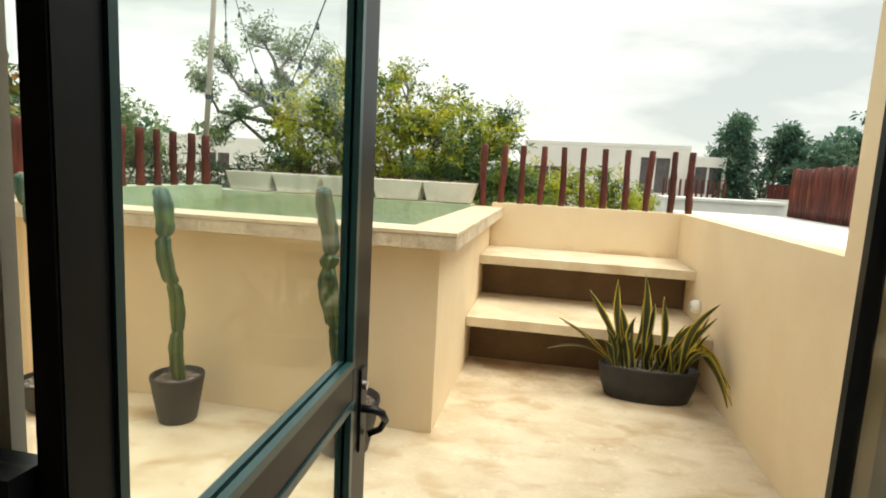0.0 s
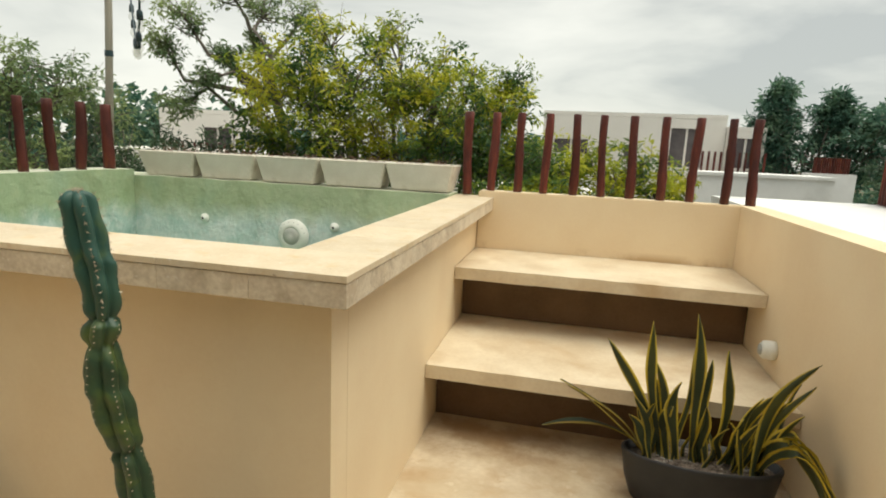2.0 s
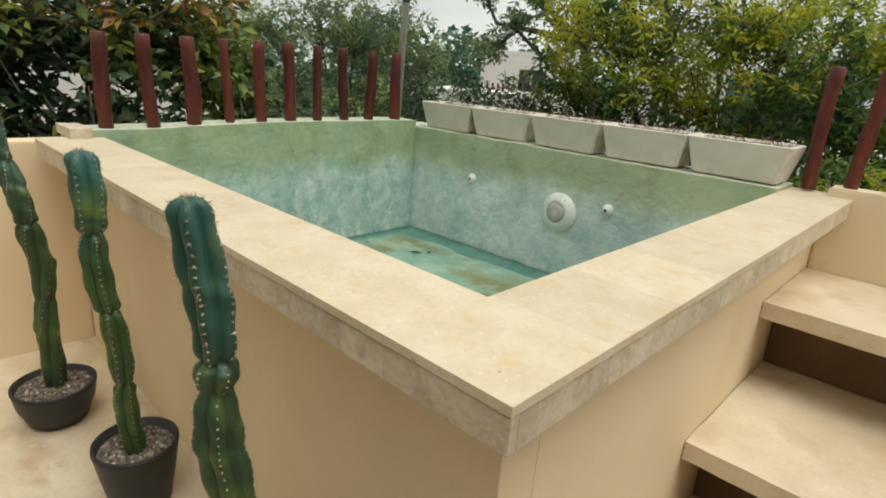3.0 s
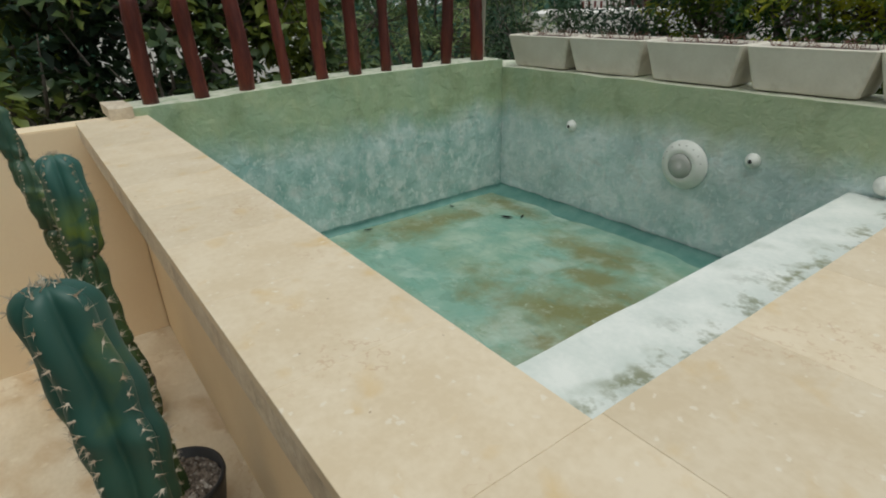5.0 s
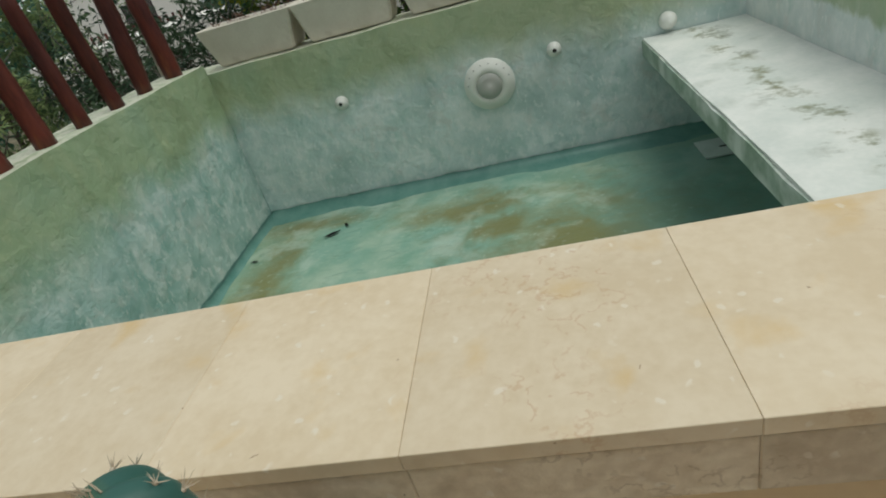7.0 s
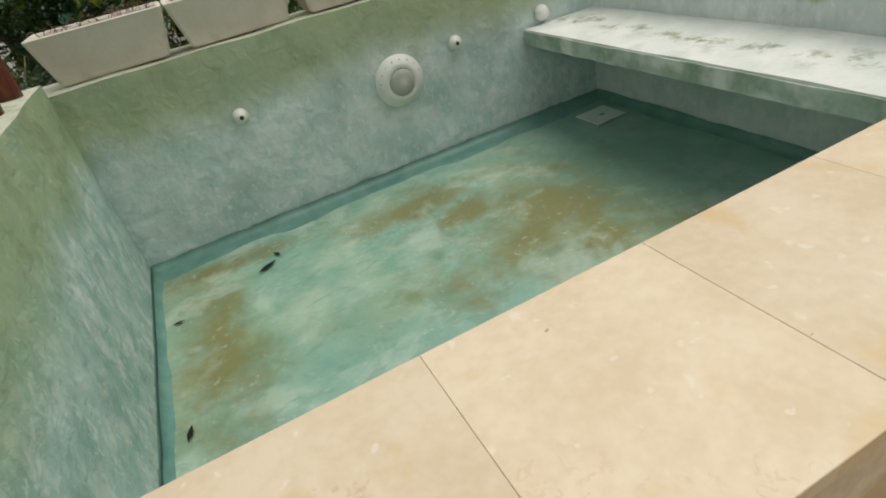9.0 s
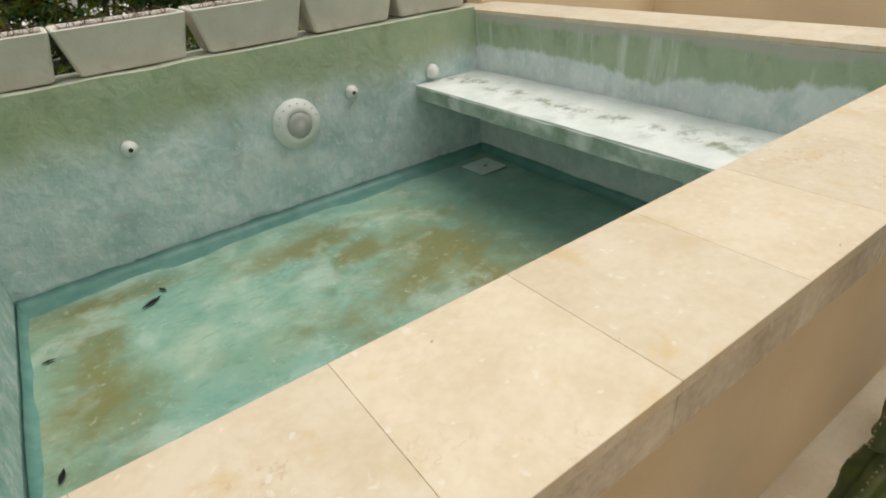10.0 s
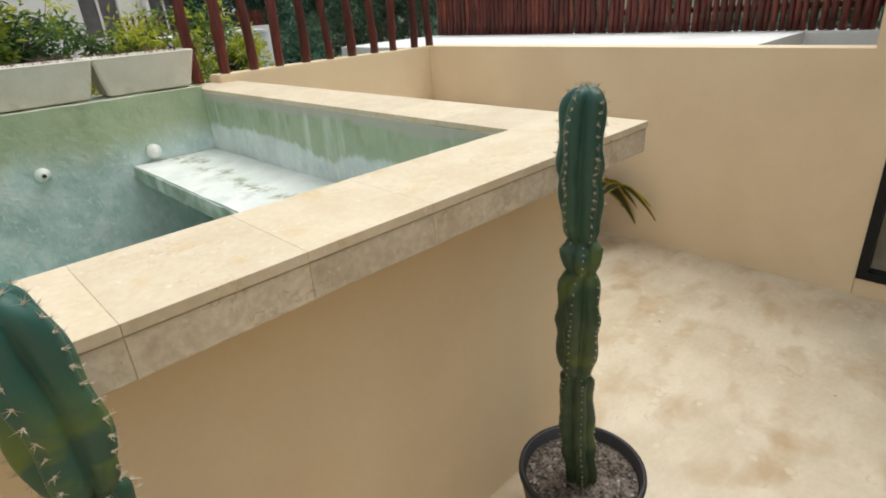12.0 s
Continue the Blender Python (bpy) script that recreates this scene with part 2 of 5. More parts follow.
def fleck(m, colour, pale, scale=38.0):
    """Pale shell flecks and clustered rusty vein marks in a stone."""
    nt = m.node_tree
    N, L = nt.nodes.new, nt.links.new
    b = nt.nodes["Principled BSDF"]
    col = b.inputs["Base Color"].links[0].from_socket
    co = N("ShaderNodeTexCoord")

    def layer(fac, c):
        nonlocal col
        mx = N("ShaderNodeMix")
        mx.data_type = "RGBA"
        L(fac, mx.inputs[0])
        L(col, mx.inputs[6])
        mx.inputs[7].default_value = (*c, 1)
        col = mx.outputs[2]

    wn, ad, vo, mr = N("ShaderNodeTexNoise"), N("ShaderNodeVectorMath"), N("ShaderNodeTexVoronoi"), N("ShaderNodeMapRange")
    wn.inputs["Scale"].default_value = scale * 1.6
    ad.operation = "MULTIPLY_ADD"
    ad.inputs[1].default_value = (0.022, 0.022, 0.022)
    L(co.outputs["Object"], wn.inputs[0])
    L(wn.outputs["Color"], ad.inputs[0])
    L(co.outputs["Object"], ad.inputs[2])
    L(ad.outputs[0], vo.inputs["Vector"])
    vo.inputs["Scale"].default_value = scale
    mr.inputs[1].default_value, mr.inputs[2].default_value, mr.inputs[4].default_value = 0.21, 0.14, 0.50
    L(vo.outputs["Distance"], mr.inputs[0])
    some, gate0, m0 = N("ShaderNodeTexNoise"), N("ShaderNodeMapRange"), N("ShaderNodeMath")
    some.inputs["Scale"].default_value, m0.operation = scale * 0.55, "MULTIPLY"
    gate0.inputs[1].default_value, gate0.inputs[2].default_value = 0.46, 0.54
    L(co.outputs["Object"], some.inputs[0])
    L(some.outputs[0], gate0.inputs[0])
    L(gate0.outputs[0], m0.inputs[0])
    L(mr.outputs[0], m0.inputs[1])
    layer(m0.outputs[0], pale)
    pit, pr = N("ShaderNodeTexVoronoi"), N("ShaderNodeMapRange")
    pit.inputs["Scale"].default_value = scale * 0.42
    pr.inputs[1].default_value, pr.inputs[2].default_value, pr.inputs[4].default_value = 0.050, 0.030, 0.7
    L(ad.outputs[0], pit.inputs["Vector"])
    L(pit.outputs["Distance"], pr.inputs[0])
    layer(pr.outputs[0], tuple(0.6 * v for v in colour))
    ve, rid, ab, th, cl, cr, mu = (N(k) for k in ("ShaderNodeTexNoise", "ShaderNodeMath", "ShaderNodeMath", "ShaderNodeMapRange", "ShaderNodeTexNoise", "ShaderNodeMapRange", "ShaderNodeMath"))
    ve.inputs["Scale"].default_value, ve.inputs["Detail"].default_value = scale * 1.1, 5
    rid.operation, rid.inputs[1].default_value = "SUBTRACT", 0.5
    ab.operation, mu.operation = "ABSOLUTE", "MULTIPLY"
    th.inputs[1].default_value, th.inputs[2].default_value = 0.040, 0.012
    cl.inputs["Scale"].default_value, cl.inputs["Detail"].default_value = 4.2, 3
    cr.inputs[1].default_value, cr.inputs[2].default_value, cr.inputs[4].default_value = 0.56, 0.64, 0.4
    L(co.outputs["Object"], ve.inputs[0])
    L(ve.outputs[0], rid.inputs[0])
    L(rid.outputs[0], ab.inputs[0])
    L(ab.outputs[0], th.inputs[0])
    L(co.outputs["Object"], cl.inputs[0])
    L(cl.outputs[0], cr.inputs[0])
    gate, gr, m2 = N("ShaderNodeTexNoise"), N("ShaderNodeMapRange"), N("ShaderNodeMath")
    gate.inputs["Scale"].default_value, gate.inputs["Detail"].default_value = scale * 1.3, 2
    gr.inputs[1].default_value, gr.inputs[2].default_value = 0.47, 0.55
    m2.operation = "MULTIPLY"
    L(ad.outputs[0], gate.inputs[0])
    L(gate.outputs[0], gr.inputs[0])
    L(th.outputs[0], m2.inputs[0])
    L(gr.outputs[0], m2.inputs[1])
    L(m2.outputs[0], mu.inputs[0])
    L(cr.outputs[0], mu.inputs[1])
    layer(mu.outputs[0], colour)
    L(col, b.inputs["Base Color"])
    return m


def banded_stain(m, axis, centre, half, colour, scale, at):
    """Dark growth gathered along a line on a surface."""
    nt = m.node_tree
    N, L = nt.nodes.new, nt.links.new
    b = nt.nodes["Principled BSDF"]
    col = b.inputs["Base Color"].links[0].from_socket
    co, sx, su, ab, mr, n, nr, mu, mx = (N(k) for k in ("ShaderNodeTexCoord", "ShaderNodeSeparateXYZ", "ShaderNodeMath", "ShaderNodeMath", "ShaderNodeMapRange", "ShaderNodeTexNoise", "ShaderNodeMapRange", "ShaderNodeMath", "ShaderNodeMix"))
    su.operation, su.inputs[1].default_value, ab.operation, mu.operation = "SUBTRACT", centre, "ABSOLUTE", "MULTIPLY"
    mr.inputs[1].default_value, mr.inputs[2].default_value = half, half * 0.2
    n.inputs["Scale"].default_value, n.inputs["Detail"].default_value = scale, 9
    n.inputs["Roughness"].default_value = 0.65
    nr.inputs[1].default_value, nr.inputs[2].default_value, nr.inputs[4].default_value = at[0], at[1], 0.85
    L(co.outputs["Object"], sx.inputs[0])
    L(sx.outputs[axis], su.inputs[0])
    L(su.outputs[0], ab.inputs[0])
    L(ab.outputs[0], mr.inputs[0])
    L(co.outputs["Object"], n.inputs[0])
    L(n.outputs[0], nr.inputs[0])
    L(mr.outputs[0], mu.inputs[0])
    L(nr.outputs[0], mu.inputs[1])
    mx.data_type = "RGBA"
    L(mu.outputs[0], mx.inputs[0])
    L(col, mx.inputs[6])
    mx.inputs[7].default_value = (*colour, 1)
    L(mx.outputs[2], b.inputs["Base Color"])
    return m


M_WALL = mat("cream_plaster", (0.78, 0.625, 0.42), (0.83, 0.69, 0.48), 2.2, 0.75, 0.12, 60, grain_mix=0.25, stain=(0.71, 0.55, 0.36), stain_scale=1.1, stain_at=(0.56, 0.85))
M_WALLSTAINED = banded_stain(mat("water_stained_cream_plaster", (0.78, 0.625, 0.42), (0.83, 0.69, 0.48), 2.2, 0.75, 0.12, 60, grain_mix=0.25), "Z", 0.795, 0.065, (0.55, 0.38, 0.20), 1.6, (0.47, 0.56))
M_FLOOR = mat("polished_cream_cement", (0.56, 0.46, 0.32), (0.70, 0.61, 0.47), 3.0, 0.45, 0.10, 38, stain=(0.49, 0.355, 0.215), stain_scale=3.4, stain_at=(0.51, 0.68), grain_mix=0.28, stretch=(1, 1.4, 1))
fleck(M_FLOOR, (0.46, 0.31, 0.17), (0.72, 0.64, 0.50), 12.0)
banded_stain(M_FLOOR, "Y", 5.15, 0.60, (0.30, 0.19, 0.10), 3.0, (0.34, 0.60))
M_STONE = mat("cream_limestone", (0.645, 0.525, 0.36), (0.72, 0.61, 0.45), 9.0, 0.5, 0.10, 70, stain=(0.64, 0.46, 0.22), stain_scale=11, stain_at=(0.58, 0.76), random_tint=0.045, grain_mix=0.6)
M_FASCIA = mat("pitted_limestone_edge", (0.54, 0.44, 0.32), (0.72, 0.63, 0.49), 8.0, 0.65, 0.4, 70, stain=(0.40, 0.32, 0.22), stain_scale=12, stain_at=(0.6, 0.75), random_tint=0.07, grain_mix=0.6)
fleck(M_STONE, (0.50, 0.30, 0.16), (0.80, 0.74, 0.64))
fleck(M_FASCIA, (0.30, 0.21, 0.13), (0.78, 0.73, 0.64))
M_SLAB = mat("cream_step_stone", (0.60, 0.48, 0.33), (0.74, 0.64, 0.48), 4.0, 0.55, 0.15, 50, stain=(0.50, 0.35, 0.20), stain_scale=3.0, stain_at=(0.55, 0.8))
# riser colour holds the shade of the recess under each slab
M_RISER = mat("recess_shade_brown", (0.11, 0.068, 0.036), (0.17, 0.105, 0.06), 3, 0.8, 0.15, 60)
M_GROUT = mat("pale_grout", (0.44, 0.36, 0.25), (0.58, 0.48, 0.34), 20, 0.9, 0.1)
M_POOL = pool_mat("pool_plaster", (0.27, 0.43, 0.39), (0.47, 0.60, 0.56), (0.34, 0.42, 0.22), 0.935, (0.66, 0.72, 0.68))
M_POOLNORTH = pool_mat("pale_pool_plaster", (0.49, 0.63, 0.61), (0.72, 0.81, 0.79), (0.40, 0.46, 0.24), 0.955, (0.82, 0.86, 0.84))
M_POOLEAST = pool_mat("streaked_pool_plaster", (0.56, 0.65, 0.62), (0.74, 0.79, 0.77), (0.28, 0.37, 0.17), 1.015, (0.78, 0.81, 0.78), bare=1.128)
M_POOLFLOOR = pool_mat("pool_floor_plaster", (0.20, 0.36, 0.27), (0.38, 0.50, 0.39), (0.185, 0.17, 0.05), 0.9, (0.50, 0.60, 0.51), floor=True)
M_BENCH = mat("pale_pool_bench_plaster", (0.62, 0.66, 0.62), (0.78, 0.79, 0.75), 6.0, 0.65, 0.3, 60, stain=(0.46, 0.50, 0.44), stain_scale=7, stain_at=(0.60, 0.85))
banded_stain(M_BENCH, "X", -0.735, 0.17, (0.13, 0.15, 0.09), 5.5, (0.55, 0.66))
M_WOOD = mat("red_stained_wood", (0.060, 0.014, 0.012), (0.145, 0.034, 0.022), 9.0, 0.42, 0.3, 60, spec=0.35, stretch=(3, 3, 0.5), random_tint=0.35, stain=(0.30, 0.10, 0.03), stain_scale=5, stain_at=(0.6, 0.8))
M_PLANTER = mat("pale_concrete", (0.64, 0.59, 0.50), (0.74, 0.69, 0.60), 6.0, 0.8, 0.25, 80, stain=(0.46, 0.40, 0.31), stain_scale=7, stain_at=(0.58, 0.8), random_tint=0.04)
M_BLACK = mat("black_aluminium", (0.006, 0.008, 0.010), (0.010, 0.012, 0.015), 5, 0.4, 0.02, 90, spec=0.25)
M_TEAL = mat("dark_green_glazing_gasket", (0.015, 0.05, 0.055), (0.02, 0.07, 0.075), 5, 0.3, 0.0)
M_POT = mat("dark_plastic_pot", (0.010, 0.011, 0.014), (0.020, 0.020, 0.024), 8, 0.5, 0.1, 70)
M_SOIL = mat("gritty_soil", (0.04, 0.028, 0.02), (0.22, 0.18, 0.15), 45, 0.95, 0.9, 120, grain_mix=0.9)
M_PEBBLE = mat("pale_pebble", (0.07, 0.05, 0.04), (0.60, 0.55, 0.49), 38, 0.8, 0.2, 60, random_tint=0.3)
M_WHITEP = mat("white_plastic", (0.74, 0.74, 0.68), (0.84, 0.84, 0.79), 9, 0.4, 0.05, 60)
M_GREYLENS = mat("frosted_lens", (0.40, 0.40, 0.37), (0.47, 0.47, 0.43), 9, 0.3, 0.1, 200)
M_DARK = mat("dark_hole", (0.01, 0.012, 0.012), (0.02, 0.02, 0.02), 9, 0.7, 0.0)
M_WHITE = mat("white_render", (0.76, 0.76, 0.75), (0.84, 0.84, 0.83), 2, 0.8, 0.1, 50, stain=(0.55, 0.55, 0.53), stain_scale=1.0, stain_at=(0.55, 0.8))
M_WHITE2 = mat("off_white_house_render", (0.74, 0.71, 0.66), (0.80, 0.77, 0.72), 0.8, 0.85, 0.05, 20)
# dark window panes; the same colour paints the shade in loggia recesses
M_WINDOW_AND_SHADE = mat("window_glass_and_loggia_shade", (0.10, 0.085, 0.09), (0.15, 0.13, 0.13), 3, 0.25, 0.0)
M_BARK = mat("grey_bark", (0.09, 0.075, 0.06), (0.24, 0.21, 0.18), 14, 0.9, 0.8, 60, stretch=(1, 1, 0.4))
M_GROUND = mat("scrub_ground", (0.06, 0.07, 0.03), (0.16, 0.13, 0.08), 0.4, 0.95, 0.2, 8)
M_CURTAIN = mat("beige_curtain", (0.60, 0.53, 0.46), (0.66, 0.59, 0.52), 6, 0.9, 0.2, 150)
M_ROOMWALL = mat("room_plaster", (0.55, 0.51, 0.46), (0.60, 0.56, 0.51), 3, 0.85, 0.05)
M_POLE = mat("weathered_pale_wood", (0.38, 0.34, 0.29), (0.52, 0.48, 0.42), 10, 0.8, 0.3, 60, stretch=(2, 2, 0.3))
M_BULB = mat("dark_lamp_socket", (0.012, 0.03, 0.04), (0.02, 0.05, 0.06), 9, 0.4, 0.0)
M_STEEL = mat("steel", (0.45, 0.45, 0.45), (0.6, 0.6, 0.6), 9, 0.3, 0.05, metal=1.0)


def cactus_mat(name, low, high, young, patch, foot_patch=False):
    """Waxy cactus skin: darker and greener below, blue-green and bloomed above, with yellowing patches."""
    m = mat(name, low, high, 7, 0.5, 0.15, 50, grain_mix=0.2)
    nt = m.node_tree
    N, L = nt.nodes.new, nt.links.new
    b = nt.nodes["Principled BSDF"]
    col = b.inputs["Base Color"].links[0].from_socket
    co, sx = N("ShaderNodeTexCoord"), N("ShaderNodeSeparateXYZ")
    L(co.outputs["Object"], sx.inputs[0])

    def layer(fac, c):
        nonlocal col
        mx = N("ShaderNodeMix")
        mx.data_type = "RGBA"
        L(fac, mx.inputs[0])
        L(col, mx.inputs[6])
        mx.inputs[7].default_value = (*c, 1)
        col = mx.outputs[2]

    def noisy(scale, a, c, most):
        n, mr = N("ShaderNodeTexNoise"), N("ShaderNodeMapRange")
        n.inputs["Scale"].default_value, n.inputs["Detail"].default_value, n.inputs["Distortion"].default_value = scale, 4, 0.4
        mr.inputs[1].default_value, mr.inputs[2].default_value, mr.inputs[4].default_value = a, c, most
        L(co.outputs["Object"], n.inputs[0])
        L(n.outputs[0], mr.inputs[0])
        return n.outputs[0], mr.outputs[0]

    rough_n, patches = noisy(8.0, 0.52, 0.68, 0.55)
    wob, top = N("ShaderNodeMath"), N("ShaderNodeMapRange")
    wob.operation, wob.inputs[1].default_value = "MULTIPLY_ADD", 0.5
    L(rough_n, wob.inputs[0])
    L(sx.outputs["Z"], wob.inputs[2])
    top.inputs[1].default_value, top.inputs[2].default_value, top.inputs[4].default_value = 1.15, 1.50, 0.85
    L(wob.outputs[0], top.inputs[0])
    layer(top.outputs[0], young)
    layer(patches, patch)
    if foot_patch:
        high, foot, both = N("ShaderNodeMapRange"), N("ShaderNodeMapRange"), N("ShaderNodeMath")
        high.inputs[1].default_value, high.inputs[2].default_value = 1.24, 1.14
        foot.inputs[1].default_value, foot.inputs[2].default_value = 1.06, 1.11
        L(sx.outputs["Z"], high.inputs[0])
        L(sx.outputs["Z"], foot.inputs[0])
        both.operation = "MULTIPLY"
        L(high.outputs[0], both.inputs[0])
        L(foot.outputs[0], both.inputs[1])
        mul = N("ShaderNodeMath")
        mul.operation = "MULTIPLY"
        L(both.outputs[0], mul.inputs[0])
        L(noisy(13.0, 0.46, 0.60, 0.75)[1], mul.inputs[1])
        layer(mul.outputs[0], patch)
    L(col, b.inputs["Base Color"])
    return m


M_CACTUS = cactus_mat("blue_green_cactus_skin", (0.014, 0.036, 0.018), (0.032, 0.070, 0.032), (0.024, 0.090, 0.074), (0.13, 0.17, 0.018))
M_CACTUS_B = cactus_mat("yellowing_cactus_skin", (0.022, 0.050, 0.016), (0.052, 0.096, 0.028), (0.030, 0.115, 0.100), (0.15, 0.20, 0.018), True)
M_CACTUS_Y = cactus_mat("yellow_green_cactus_skin", (0.020, 0.046, 0.018), (0.045, 0.090, 0.030), (0.030, 0.085, 0.060), (0.14, 0.19, 0.022))
M_SPINE = mat("pale_spines", (0.40, 0.30, 0.20), (0.62, 0.55, 0.44), 60, 0.7, 0.0)
M_LEAFDARK = leaf_mat("snake_leaf_centre", [(0.035, 0.055, 0.030), (0.075, 0.095, 0.045), (0.20, 0.19, 0.05)], 0.4, 0.15)
M_LEAFEDGE = leaf_mat("snake_leaf_margin", [(0.30, 0.22, 0.035), (0.58, 0.45, 0.05), (0.74, 0.58, 0.08)], 0.4, 0.2)
M_TREE_Y = leaf_mat("yellow_green_leaves", [(0.055, 0.12, 0.045), (0.13, 0.22, 0.05), (0.34, 0.40, 0.045), (0.58, 0.56, 0.05)], 0.6, 0.55)
M_TREE_D = leaf_mat("dark_green_leaves", [(0.03, 0.06, 0.035), (0.055, 0.10, 0.05), (0.10, 0.16, 0.08)], 0.6, 0.4)
M_TREE_G = leaf_mat("grey_green_leaves", [(0.12, 0.19, 0.09), (0.22, 0.30, 0.13), (0.34, 0.42, 0.17)], 0.6, 0.45)
M_BUSH = leaf_mat("broad_bush_leaves", [(0.020, 0.042, 0.022), (0.044, 0.080, 0.032), (0.10, 0.15, 0.045), (0.28, 0.33, 0.06)], 0.5, 0.35)
# distance haze is put into this leaf colour: lighter and bluer
M_FARTREE = leaf_mat("haze_blue_green_leaves", [(0.05, 0.13, 0.09), (0.10, 0.20, 0.14), (0.19, 0.31, 0.19)], 0.7, 0.45)
M_YELLOW = leaf_mat("bright_yellow_green_leaves", [(0.32, 0.40, 0.05), (0.50, 0.52, 0.06), (0.64, 0.58, 0.07)], 0.6, 0.5)
M_ORANGE = leaf_mat("young_copper_leaves", [(0.32, 0.36, 0.05), (0.45, 0.30, 0.06), (0.42, 0.16, 0.06), (0.30, 0.34, 0.05)])


def glass(name, tint=(0.97, 0.99, 0.98)):
    """Thin clear glass that mirrors more at a glancing look."""
    m = bpy.data.materials.new(name)
    m.use_nodes = True
    nt = m.node_tree
    N, L = nt.nodes.new, nt.links.new
    nt.nodes.remove(nt.nodes["Principled BSDF"])
    tr, gl, mx, lw, po, mr = N("ShaderNodeBsdfTransparent"), N("ShaderNodeBsdfGlossy"), N("ShaderNodeMixShader"), N("ShaderNodeLayerWeight"), N("ShaderNodeMath"), N("ShaderNodeMapRange")
    po.operation = "POWER"
    po.inputs[1].default_value = 4.0
    mr.inputs[3].default_value, mr.inputs[4].default_value = 0.02, 0.3
    tr.inputs[0].default_value = (*tint, 1)
    gl.inputs[1].default_value = 0.02
    L(lw.outputs["Facing"], po.inputs[0])
    L(po.outputs[0], mr.inputs[0])
    L(mr.outputs[0], mx.inputs[0])
    L(tr.outputs[0], mx.inputs[1])
    L(gl.outputs[0], mx.inputs[2])
    L(mx.outputs[0], nt.nodes["Material Output"].inputs[0])
    return m


M_GLASS = glass("clear_glass")
M_BULBGLASS = glass("bulb_glass", (0.9, 0.9, 0.88))


# ---------- mesh helpers ----------
def block(bm, x0, x1, y0, y1, z0, z1):
    v = [bm.verts.new((x, y, z)) for x in (x0, x1) for y in (y0, y1) for z in (z0, z1)]
    for f in ((0, 1, 3, 2), (4, 6, 7, 5), (0, 4, 5, 1), (2, 3, 7, 6), (0, 2, 6, 4), (1, 5, 7, 3)):
        bm.faces.new([v[i] for i in f])
    return bm


def part(name, bm, material, parent=None, label="", bevel=0.0, smooth=False, kind="", segs=2):
    if bevel:
        bmesh.ops.bevel(bm, geom=list(bm.edges), offset=bevel, segments=segs, affect="EDGES", clamp_overlap=True)
    bmesh.ops.recalc_face_normals(bm, faces=list(bm.faces))
    me = bpy.data.meshes.new(name)
    bm.to_mesh(me)
    bm.free()
    for mt in (material if isinstance(material, (list, tuple)) else [material]):
        me.materials.append(mt)
    if smooth:
        me.shade_smooth()
    ob = new(name, me)
    if parent:
        ob.parent = parent
    if label or kind:
        tagged(ob, label, kind=kind)
    return ob


def box(name, dims, material, parent=None, label="", bevel=0.0, **kw):
    return part(name, block(bmesh.new(), *dims), material, parent, label, bevel, **kw)


def empty(name, label, category, group="", at=(0, 0, 0)):
    e = new(name)
    e.empty_display_size = 0.05
    e.location = at
    return tagged(e, label, category, group)


def structure(ob, label=""):
    return tagged(ob, label, kind="structure")


def fine(bm, step, amp, scale=5.0, keep=None):
    """Cuts a block into a grid and makes its skin uneven."""
    lo = [min(v.co[i] for v in bm.verts) for i in range(3)]
    hi = [max(v.co[i] for v in bm.verts) for i in range(3)]
    for i in range(3):
        n = max(1, round((hi[i] - lo[i]) / step))
        for k in range(1, n):
            no = [0, 0, 0]
            no[i] = 1
            co = [0, 0, 0]
            co[i] = lo[i] + (hi[i] - lo[i]) * k / n
            bmesh.ops.bisect_plane(bm, geom=list(bm.verts) + list(bm.edges) + list(bm.faces), plane_co=co, plane_no=no)
    for v in bm.verts:
        if keep is None or keep(v.co):
            v.co += noise.noise_vector(v.co * scale) * amp
    return bm


def rings(bm, rows, closed_top=True, closed_bottom=True):
    """Skins a list of rings of points."""
    vs = [[bm.verts.new(p) for p in r] for r in rows]
    n = len(vs[0])
    for a, c in zip(vs, vs[1:]):
        for i in range(n):
            bm.faces.new((a[i], a[(i + 1) % n], c[(i + 1) % n], c[i]))
    if closed_bottom:
        bm.faces.new(list(reversed(vs[0])))
    if closed_top:
        bm.faces.new(vs[-1])
    return bm


def lathe(profile, at=(0, 0, 0), n=32, sx=1.0, sy=1.0, bm=None, **kw):
    bm = bm or bmesh.new()
    rows = [[(at[0] + sx * r * math.cos(2 * math.pi * i / n), at[1] + sy * r * math.sin(2 * math.pi * i / n), at[2] + z) for i in range(n)] for r, z in profile]
    return rings(bm, rows, **kw)


def tube(bm, pts, radii, n=8):
    pts = [Vector(p) for p in pts]
    rows = []
    for i, p in enumerate(pts):
        d = (pts[min(i + 1, len(pts) - 1)] - pts[max(i - 1, 0)]).normalized()
        q = d.to_track_quat("Z", "Y")
        rows.append([p + q @ Vector((radii[i] * math.cos(2 * math.pi * k / n), radii[i] * math.sin(2 * math.pi * k / n), 0)) for k in range(n)])
    return rings(bm, rows)


